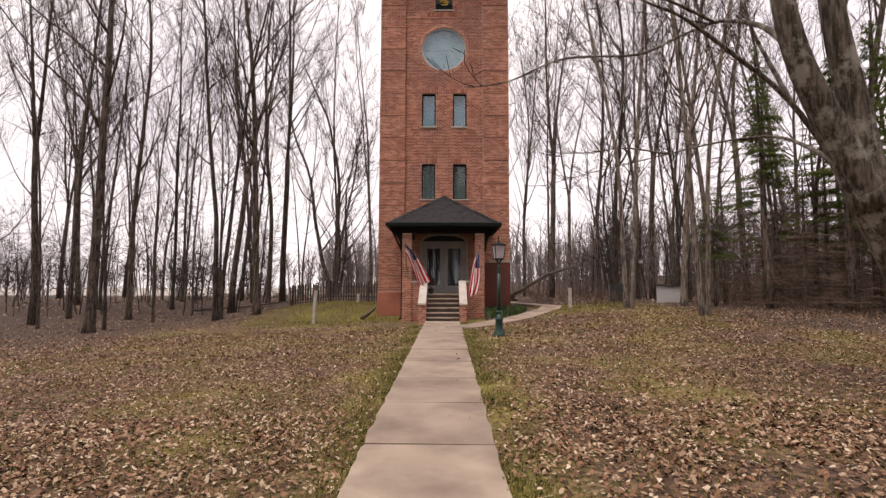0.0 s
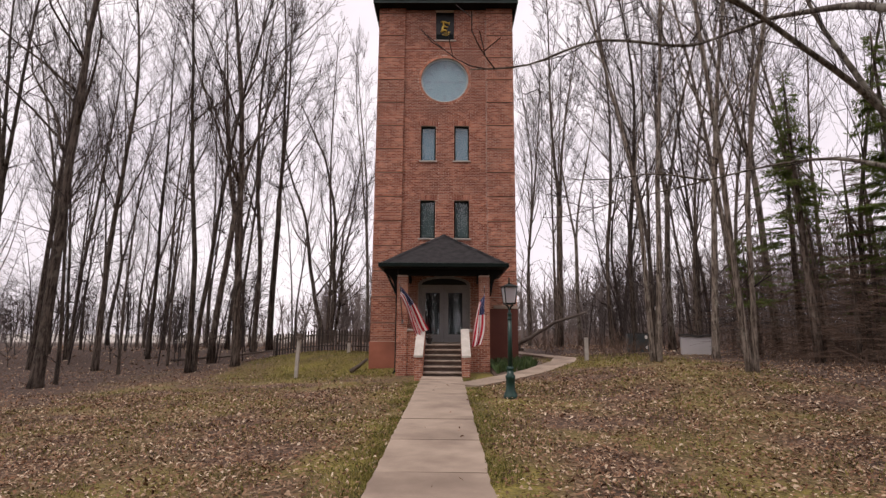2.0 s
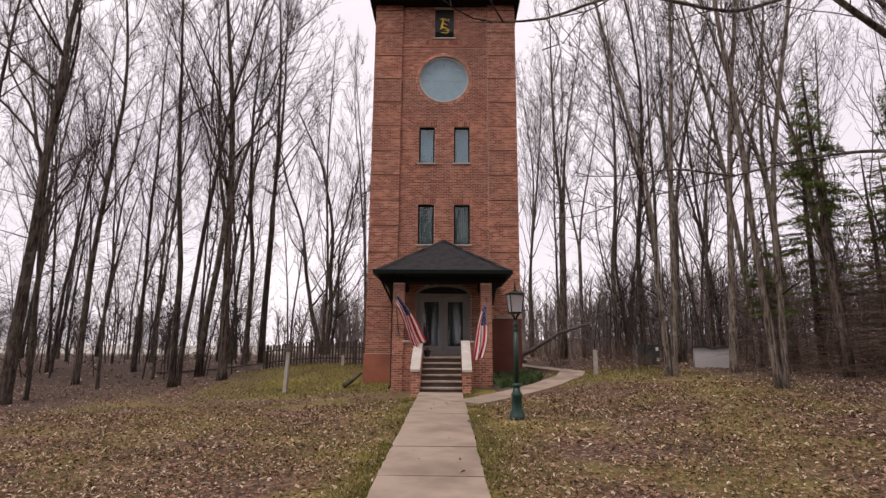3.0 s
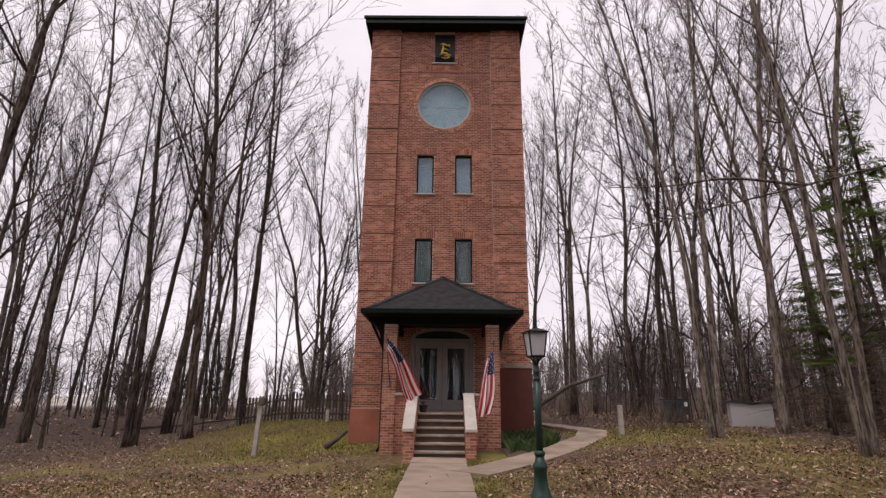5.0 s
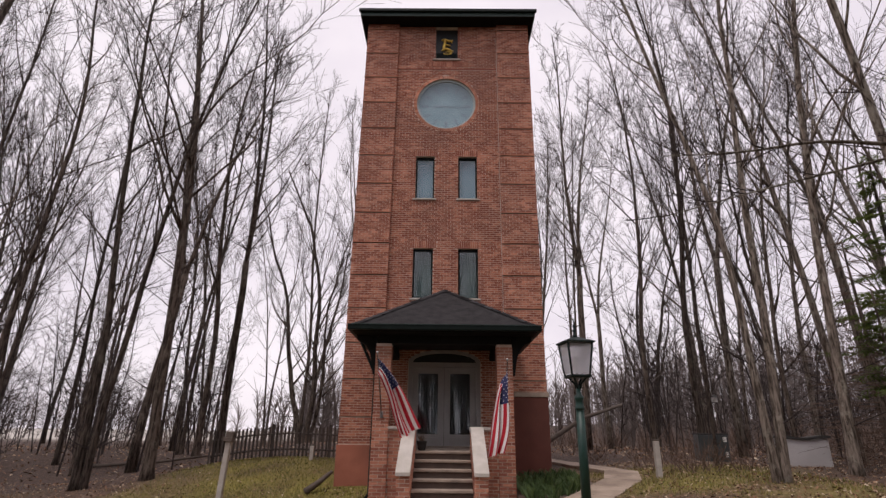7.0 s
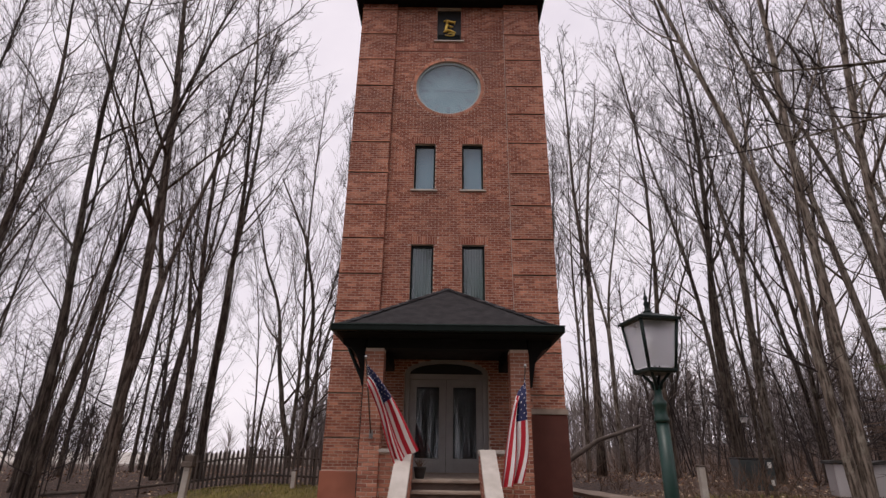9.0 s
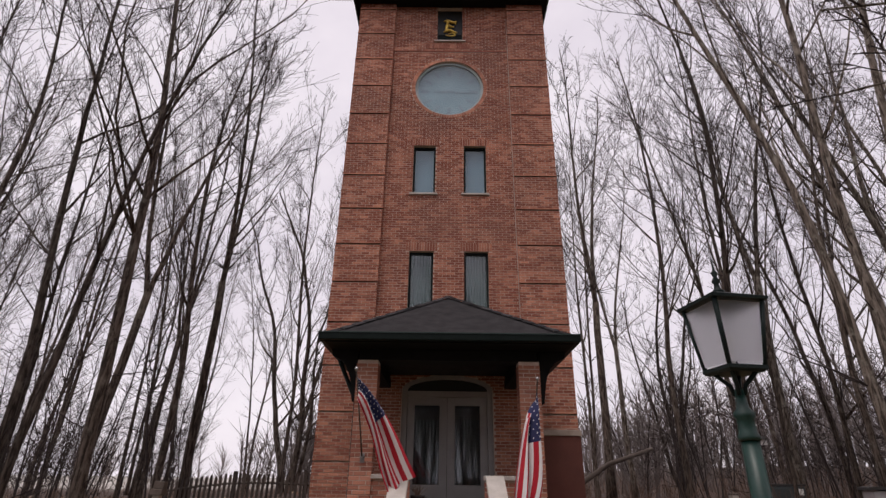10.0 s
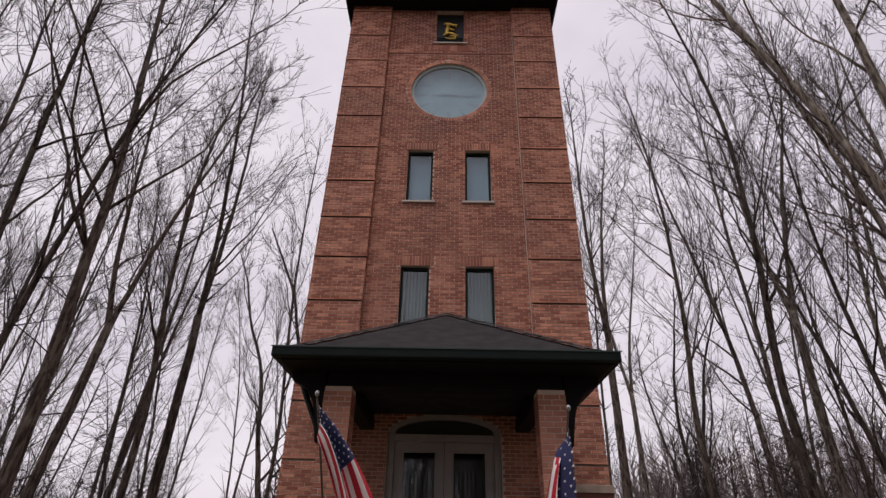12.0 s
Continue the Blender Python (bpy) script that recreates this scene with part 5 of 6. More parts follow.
def build_conifer(x, y, height, seed, dead=False, low=0.6, reach=2.4, label="", lush=110):
    """A thin conifer: tapering trunk, drooping tiers of branches, and short needle sprays (or bare dead twigs)."""
    rng = random.Random(seed)
    z0 = ground_z(x, y)
    root = new("conifer")
    root.matrix_world = pose(x, y, z0)
    tagged(root, label or "shaggy green hemlock standing among bare trunks", "conifer", "conifers at the wood's edge")
    g = Grower(seed)
    pts = g.line((0, 0, -0.1), (0, 0, 1), height, 8, 0.012, 0.01)
    g.add(pts, [0.13 * height / 9 * (1 - 0.9 * i / 8) + 0.01 for i in range(9)], 8, False)
    nv, nf = [], []
    tiers = int(height * 4.2)
    for i in range(tiers):
        f = (low + (height - low) * (i + rng.random()) / tiers) / height
        p = pts[min(7, int(f * 8))].lerp(pts[min(8, int(f * 8) + 1)], f * 8 % 1)
        for _ in range(2):
            a = rng.uniform(0, 2 * math.pi)
            ln = reach * (1.05 - f) * rng.uniform(0.5, 1.2)
            d = Vector((math.cos(a), math.sin(a), rng.uniform(-0.10, 0.18)))
            b = g.line(p, d, ln, 4, 0.08, -0.05)
            g.add(b, [0.012, 0.010, 0.007, 0.005, 0.003], 3, True)
            g.fine = 0
            if dead:
                for _k in range(13):
                    k = rng.randrange(1, 4)
                    dd = g.side_dir((b[k + 1] - b[k]).normalized(), rng.uniform(0.5, 1.0))
                    dd.z *= 0.4
                    q = g.line(b[k], dd, rng.uniform(0.2, 0.6), 2, 0.15, -0.02)
                    g.add(q, [0.006, 0.005, 0.003], 3, True)
                continue
            side = Vector((-d.y, d.x, 0)).normalized()
            for k in range(int(ln * lush)):
                t = rng.uniform(0.15, 1.0) * 3.99
                c = b[int(t)].lerp(b[int(t) + 1], t % 1)
                w = side * rng.choice((-1, 1)) * rng.uniform(0.10, 0.36) + d * rng.uniform(0.02, 0.15) + Vector((0, 0, rng.uniform(-0.16, 0.03)))
                u = w.cross(Vector((rng.uniform(-.3, .3), rng.uniform(-.3, .3), 1))).normalized() * rng.uniform(0.010, 0.024)
                o = len(nv)
                nv.extend([tuple(c), tuple(c + w * 0.55 + u), tuple(c + w), tuple(c + w * 0.5 - u)])
                nf.append((o, o + 1, o + 2, o + 3))
    trunk, crown = g.meshes("bark")
    crown.materials.clear()
    crown.materials.append(M["dead_twig"])
    for nm, me in (("trunk", trunk), ("branchwork", crown)):
        o = new(nm, me)
        o.parent = root
        if nm == "branchwork":
            tagged(o, kind="stuff")
    if nv:
        part_from("needles", nv, nf, "needles", root)
    return root


build_conifer(14.6, 24.0, 10.5, 31, low=2.5, reach=3.2)
build_conifer(17.6, 22.6, 10.0, 32, low=1.5, reach=3.0)
build_conifer(10.2, 19.9, 4.3, 33, low=1.9, reach=1.6, label="small light green hemlock sapling near the grey box")
build_conifer(11.5, 18.6, 9.8, 36, low=4.6, reach=2.0, lush=70)
build_conifer(13.2, 14.6, 8.5, 37, low=2.4, reach=2.2)
build_conifer(13.6, 17.6, 10.5, 38, low=3.2, reach=2.4)
build_conifer(15.8, 19.2, 11.0, 39, low=2.6, reach=2.6)
build_conifer(17.0, 16.4, 9.5, 40, low=1.6, reach=2.6)
for x, y, h, sd in ((12.6, 18.4, 5.0, 41), (14.4, 19.8, 6.5, 42), (15.6, 17.6, 6.0, 43), (13.4, 21.0, 7.5, 44), (17.2, 19.4, 7.0, 45), (12.0, 22.6, 6.5, 46), (15.6, 22.0, 8.0, 47), (18.6, 24.5, 9.0, 48)):
    build_conifer(x, y, h, sd, dead=True, low=0.3, reach=2.1, label="dead conifer with bare brown horizontal twigs")


def build_far_woods():
    """The wood beyond: rows of thin bare trees, too many and too far to count."""
    rng = random.Random(5)
    g = Grower(6)
    count = 0
    while count < 1050:
        y = rng.uniform(44, 118)
        x = rng.uniform(-90, 105)
        left = x < -0.24 * y
        if left and (y < 58 or y > 84 or rng.random() > 0.5):
            continue
        if abs(x + 0.2) < 1.6 * y / 25 and rng.random() > 0.15:
            continue
        count += 1
        h = rng.uniform(5, 11) * (0.55 if left else 1.15 if x > 0.3 * y else 0.80)
        z = ground_z(x, y)
        d = Vector((rng.gauss(0, 0.06), rng.gauss(0, 0.06), 1))
        p = g.line((x, y, z - 0.1), d, h, 4, 0.05, 0.02)
        r = rng.uniform(0.05, 0.15)
        g.add(p, [r, r * 0.85, r * 0.65, r * 0.45, 0.02], 3, True)
        for _ in range(26):
            t = rng.uniform(0.35, 3.99)
            c = p[int(t)].lerp(p[int(t) + 1], t % 1)
            e = g.side_dir(d.normalized(), rng.uniform(0.35, 1.0))
            q = [c, c + e * rng.uniform(0.7, 2.4) + Vector((0, 0, rng.uniform(0, 0.5)))]
            g.add(q, [0.036, 0.014], 3, True)
    # unseen trees added behind the start of the walk block low sky light
    for _ in range(420):
        y = rng.uniform(-55, -14)
        x = rng.uniform(-60, 60)
        h = rng.uniform(14, 21)
        d = Vector((rng.gauss(0, 0.04), rng.gauss(0, 0.04), 1))
        p = g.line((x, y, ground_z(x, y) - 0.1), d, h, 4, 0.04, 0.02)
        r = rng.uniform(0.12, 0.24)
        g.add(p, [r, r * 0.85, r * 0.65, r * 0.45, 0.03], 4, True)
        for _k in range(34):
            t = rng.uniform(1.0, 3.99)
            c = p[int(t)].lerp(p[int(t) + 1], t % 1)
            e = g.side_dir(d.normalized(), rng.uniform(0.35, 1.0))
            g.add([c, c + e * rng.uniform(1.5, 4.5) + Vector((0, 0, rng.uniform(0, 1.0)))], [0.07, 0.02], 3, True)
    ob = part_from("far_woods", g.cv, g.cf, "hazed_twig")
    tagged(ob, "wood of thin bare trees with haze in their colour, partly unseen", "woods", kind="stuff")
    # low scrub along the wood's floor
    s = Grower(8)
    for _ in range(900):
        y = rng.uniform(27, 62)
        x = rng.uniform(-26, 48)
        if x < 2.5 and y < 40 or abs(x - 4.0) < 1.2 and y < 34:
            continue
        z = ground_z(x, y)
        for _k in range(5):
            d = Vector((rng.gauss(0, 0.5), rng.gauss(0, 0.5), 1))
            q = s.line((x, y, z - 0.03), d, rng.uniform(0.5, 2.0), 3, 0.12, 0.0)
            s.add(q, [0.014, 0.010, 0.007, 0.004], 3, True)
    ob = part_from("scrub", s.cv, s.cf, "dead_twig")
    tagged(ob, "brown leafless scrub on the woodland floor", "scrub", kind="stuff")


build_far_woods()


def build_saplings():
    """Thin twiggy saplings and brush between the trunks."""
    g = Grower(19)
    r = g.rng
    for n in range(290):
        y = r.uniform(27, 56)
        x = r.uniform(-0.95, -0.34) * y if n < 150 else r.uniform(0.24, 0.80) * y
        h = r.uniform(2.0, 8.0)
        p = g.line((x, y, ground_z(x, y) - 0.05), (r.gauss(0, 0.08), r.gauss(0, 0.08), 1), h, 5, 0.07, 0.01)
        w = 0.008 + 0.005 * h
        g.add(p, [w, w * 0.9, w * 0.75, w * 0.6, w * 0.4, 0.004], 4, True)
        for _k in range(int(9 + 4 * h)):
            t = r.uniform(0.8, 4.95)
            c = p[int(t)].lerp(p[int(t) + 1], t % 1)
            q = g.line(c, g.side_dir(Vector((0, 0, 1)), r.uniform(0.6, 1.4)), r.uniform(0.5, 1.9), 2, 0.16, 0.03)
            g.add(q, [0.011, 0.008, 0.004], 3, True)
            for _j in range(3):
                g.add(g.line(q[1], g.side_dir((q[2] - q[1]).normalized(), 0.7), r.uniform(0.3, 0.8), 1, 0.1, 0), [0.006, 0.003], 3, True)
    tagged(part_from("undergrowth", g.cv, g.cf, "twig"), "dark twiggy undergrowth and saplings between the trunks", "undergrowth", kind="stuff")


build_saplings()


def build_thicket():
    """The tangle of dead, near-level twigs under the conifers."""
    g = Grower(61)
    r = g.rng
    for _ in range(3400):
        x, y = r.uniform(10.6, 20.5), r.uniform(15.5, 24.5)
        h = abs(r.gauss(0, 1.5))
        a = r.uniform(0, 6.283)
        d = Vector((math.cos(a), math.sin(a), r.gauss(0, 0.16)))
        ln = r.uniform(0.6, 1.9)
        q = g.line((x, y, ground_z(x, y) + 0.05 + h), d, ln, 2, 0.10, -0.03)
        g.add(q, [0.008, 0.006, 0.003], 3, True)
        if h < 0.6:
            g.add([q[0], Vector((x, y, ground_z(x, y) - 0.02))], [0.006, 0.006], 3, True)
    tagged(part_from("thicket", g.cv, g.cf, "dead_twig"), "brown tangle of dead conifer twigs", "thicket", kind="stuff")


build_thicket()


# ---- leaf litter, grass and bulbs ----
def scatter_mesh(name, quads, mat, label, category):
    """quads: an (n, k, 3) array of k-gon corners."""
    n, k, _ = quads.shape
    me = bpy.data.meshes.new(name)
    me.vertices.add(n * k)
    me.vertices.foreach_set("co", quads.reshape(-1))
    me.loops.add(n * k)
    me.loops.foreach_set("vertex_index", np.arange(n * k, dtype=np.int32))
    me.polygons.add(n)
    me.polygons.foreach_set("loop_start", np.arange(0, n * k, k, dtype=np.int32))
    me.update(calc_edges=True)
    me.validate()
    me.materials.append(M[mat])
    return tagged(new(name, me), label, category, kind="stuff")


def lawn_at(x, y):
    n1 = noise.noise((x * 0.5, y * 0.5, 0)) * 0.5
    return smoothstep(18.5, 21.5, y + n1 * 3) * (1 - smoothstep(25, 27, y)) * smoothstep(-9.5, -6, x + n1 * 3) * (1 - smoothstep(-1, 0, x))


def off_limits(x, y):
    if y > 17.5 and CX - 1.65 < x < CX + 1.65 or y > 22.4 and TX0 - 0.1 < x < TX1 + 0.1:
        return True
    if WALK_L + 0.03 < x < WALK_R - 0.03 and y < 17.8:
        return True
    for (xa, ya), (xb, yb) in zip(SIDE, SIDE[1:]):
        d = Vector((xb - xa, yb - ya))
        t = max(0, min(1, ((x - xa) * d.x + (y - ya) * d.y) / d.length_squared))
        if math.hypot(x - xa - d.x * t, y - ya - d.y * t) < 0.42:
            return True
    return False


def build_litter():
    rng = np.random.default_rng(3)
    out, far = [], []
    pts = []
    for x0, x1, y0, y1, dens in ((-7, 7, 1.6, 6.5, 1150), (-13, -7, -2, 6.5, 240), (7, 13, -2, 6.5, 240), (-7, 7, -3, 1.6, 260), (-13, 13, 6.5, 11, 800), (-15, 15, 11, 17, 430), (-18, 18, 17, 26, 150), (-22, -14, 6, 17, 70), (14, 22, 6, 17, 70), (-32, -3.5, 26, 46, 14), (-30, -18, 12, 26, 40), (5, 30, 26, 46, 20), (18, 28, 15, 26, 30)):
        n = int((x1 - x0) * (y1 - y0) * dens)
        pts.append(np.column_stack((rng.uniform(x0, x1, n), rng.uniform(y0, y1, n))))
    pts = np.vstack(pts)
    for x, y in pts:
        if off_limits(x, y) and rng.random() > 0.004:
            continue
        edge = min(abs(x - WALK_L), abs(x - WALK_R))
        keep = 0.70 + 0.70 * noise.noise((x * 0.9, y * 0.9, 7)) + 0.25 * noise.noise((x * 3, y * 3, 2))
        if edge < 0.55 and y < 17.7:
            keep *= 0.25 + edge
        keep *= (1 - 0.62 * lawn_at(x, y)) * (0.55 + 0.45 * clearing_at(x, y))
        if rng.random() > keep:
            continue
        s = rng.uniform(0.012, 0.034) if y < 11 else (rng.uniform(0.018, 0.040) if y < 26 else rng.uniform(0.05, 0.09))
        a = rng.uniform(0, 2 * np.pi)
        tx, ty = rng.normal(0, 0.38), rng.normal(0, 0.38)
        z = ground_z(x, y) + (0.05 if off_limits(x, y) else 0.0) + 0.012 + abs(rng.normal(0, 0.014))
        ca, sa = np.cos(a), np.sin(a)
        curl = rng.uniform(-0.1, 0.55) * s
        # a lobed outline: stem, lobes and tip, curled along its middle
        loc = ((-1.0, 0.0, 0.0), (-0.35, 0.62, curl), (0.42, 0.58, curl), (1.05, 0.0, curl * 0.3), (0.05, -0.33, curl * 0.4), (-0.35, -0.62, curl))
        if y > 6.5:
            loc = loc[:4]
        q = []
        for u, v, w in loc:
            px, py = u * s, v * s
            q.append((x + ca * px - sa * py, y + sa * px + ca * py, z + w + px * tx + py * ty))
        (out if len(q) == 6 else far).append(q)
    scatter_mesh("distant_leaves", np.array(far, dtype=np.float32), "leaf", "brown fallen leaves strewn thickly toward the wood", "leaves")
    scatter_mesh("fallen_leaves", np.array(out, dtype=np.float32), "leaf", "curled brown oak and maple leaves strewn over the ground", "leaves")


def build_grass():
    rng = np.random.default_rng(9)
    out = []

    def blade(x, y, h, w):
        a, l = rng.uniform(0, 6.283), rng.uniform(0.1, 0.7) * h
        z = ground_z(x, y)
        dx, dy = np.cos(a) * w, np.sin(a) * w
        lx, ly = -np.sin(a) * l, np.cos(a) * l
        out.append(((x - dx, y - dy, z - 0.01), (x + dx, y + dy, z - 0.01), (x + dx * 0.6 + lx * 0.4, y + dy * 0.6 + ly * 0.4, z + h * 0.7), (x + lx, y + ly, z + h)))

    for _ in range(26000):
        side = rng.choice((-1, 1))
        y = rng.uniform(2, 17.7)
        edge = abs(rng.normal(0, 0.24))
        x = (WALK_L - edge) if side < 0 else (WALK_R + edge)
        if noise.noise((x * 1.3, y * 1.3, 4)) + 0.15 < rng.uniform(-0.3, 0.3):
            continue
        if not off_limits(x, y):
            blade(x, y, rng.uniform(0.02, 0.065), rng.uniform(0.002, 0.004))
    for _ in range(70000):
        x, y = rng.uniform(-10, 8), rng.uniform(17, 27)
        p = lawn_at(x, y) if x < 0 else 0.6 * smoothstep(2.8, 4, x) * smoothstep(17.5, 19.5, y) * (1 - smoothstep(22, 24, y))
        if rng.random() < p and not off_limits(x, y):
            blade(x, y, rng.uniform(0.025, 0.08), rng.uniform(0.004, 0.007))
    for _ in range(80000):
        x, y = rng.uniform(-10, 9), rng.uniform(2, 18)
        if noise.noise((x * 0.7, y * 0.7, 11)) > (-0.12 if x < 0 else 0.06) and not off_limits(x, y):
            blade(x, y, rng.uniform(0.02, 0.07), rng.uniform(0.003, 0.005))
    scatter_mesh("grass", np.array(out, dtype=np.float32), "grass", "short yellow-green winter grass and moss tufts", "grass")
    out = []
    for _ in range(2600):
        x, y = rng.uniform(1.55, 3.1), rng.uniform(18.1, 21.8)
        if x > 1.55 + (y - 17.6) * 0.55 or off_limits(x, y):
            continue
        if noise.noise((x * 2, y * 2, 1)) > -0.2:
            blade(x, y, rng.uniform(0.15, 0.36), rng.uniform(0.007, 0.012))
    scatter_mesh("bulb_leaves", np.array(out, dtype=np.float32), "lily", "green spring bulb leaves in the bed beside the porch", "plants")


build_litter()
build_grass()

bm = bmesh.new()
ctr = [(1.42, 18.2), (1.9, 18.3), (2.6, 19.4), (3.3, 20.5), (3.5, 22.2), (2.75, 22.4), (1.42, 22.4)]
top = [bm.verts.new((x, y, ground_z(x, y) + 0.03)) for x, y in ctr]
mid = bm.verts.new((2.2, 20.6, ground_z(2.2, 20.6) + 0.07))
low = [bm.verts.new((x + (x - 2.2) * 0.06, y + (y - 20.6) * 0.04, ground_z(x, y) - 0.05)) for x, y in ctr]
for i in range(len(ctr)):
    j = (i + 1) % len(ctr)
    bm.faces.new((top[i], top[j], mid))
    bm.faces.new((low[i], low[j], top[j], top[i]))
bmesh.ops.recalc_face_normals(bm, faces=bm.faces[:])
tagged(part("planting_bed", bm, "mulch"), "dark mulched planting bed beside the porch", "flower bed", kind="structure")


# ---- the lamp post ----
def build_lamp(x, y):
    z = ground_z(x, y)
    root = empty("street_lamp", pose(x, y, z, 0, 0, 9), "dark green cast-iron lamp post with a four-sided lantern", "lamp")
    part("base", lathe([(0.15, -0.05), (0.15, 0.06), (0.135, 0.08), (0.125, 0.12), (0.10, 0.17), (0.092, 0.40), (0.105, 0.42), (0.105, 0.46), (0.075, 0.50), (0.062, 0.58)], 20), "lamp_green", root, "fluted green cast-iron base")
    part("collar", lathe([(0.066, 0.581), (0.078, 0.60), (0.078, 0.63), (0.060, 0.655)], 20), "lamp_green", root)
    bm = lathe([(0.050, 0.656), (0.047, 1.2), (0.043, 1.63)], 20)
    part("pole", bm, "lamp_green", root)
    part("neck", lathe([(0.050, 1.631), (0.053, 1.65), (0.043, 1.67), (0.041, 1.73), (0.050, 1.745), (0.050, 1.765), (0.030, 1.79), (0.022, 1.88)], 18), "lamp_green", root, "ringed green neck")
    # four curved arms under the lantern tray
    for k in range(4):
        a = math.pi / 4 + k * math.pi / 2
        pts = [(math.cos(a) * r, math.sin(a) * r, h) for r, h in ((0.022, 1.85), (0.035, 1.90), (0.075, 1.94), (0.105, 1.975))]
        part("arm", tube_bm(pts, [0.012] * 4, 6), "lamp_black", root)
    zb, zt, rb, rt = 1.99, 2.33, 0.100, 0.138

    def corner(r, k, h):
        a = math.pi / 4 + k * math.pi / 2
        return Vector((math.cos(a) * r * 1.414, math.sin(a) * r * 1.414, h))

    lan = part("lantern", lathe([(rb * 1.35, zb - 0.03), (rb * 1.56, zb - 0.018), (rb * 1.56, zb), (rb * 1.2, zb + 0.002)], 4, True), "lamp_black", root, "black lantern tray")
    for k in range(4):
        a0, a1 = corner(rb, k, zb), corner(rt, k, zt)
        b0, b1 = corner(rb, k + 1, zb), corner(rt, k + 1, zt)
        part("post", tube_bm([a0, a1], [0.012, 0.014], 5), "lamp_black", lan)
        bm = bmesh.new()
        nrm = (b0 - a0).cross(a1 - a0).normalized() * 0.004
        vs = [bm.verts.new(p.lerp(q, 0.04) * 0.985 + Vector((0, 0, p.z * 0.015)) + o) for o in (nrm, -nrm) for p, q in ((a0, b1), (b0, a1), (b1, a0), (a1, b0))]
        bm.faces.new(vs[:4])
        bm.faces.new(vs[4:][::-1])
        for i in range(4):
            bm.faces.new((vs[i], vs[4 + i], vs[4 + (i + 1) % 4], vs[(i + 1) % 4]))
        bmesh.ops.recalc_face_normals(bm, faces=bm.faces[:])
        g = part("pane", bm, "lantern_glass", lan)
        g.visible_shadow = False
    cap = part("cap", lathe([(rt * 1.40, zt), (rt * 1.66, zt + 0.002), (rt * 1.68, zt + 0.018), (rt * 0.60, zt + 0.062), (rt * 0.30, zt + 0.075)], 4, True), "lamp_black", root, "black pyramid cap")
    part("finial", lathe([(0.030, zt + 0.073), (0.034, zt + 0.085), (0.018, zt + 0.10), (0.014, zt + 0.13), (0.024, zt + 0.145), (0.010, zt + 0.170), (0.018, zt + 0.195), (0.007, zt + 0.215), (0.003, zt + 0.285)], 14), "lamp_black", cap)
    part("bulb", lathe([(0.010, zb + 0.002), (0.016, zb + 0.05), (0.018, zb + 0.09), (0.030, zb + 0.13), (0.030, zb + 0.17), (0.012, zb + 0.20)], 14), "white_label", root, "unlit white bulb")
    return root


build_lamp(1.33, 13.4)


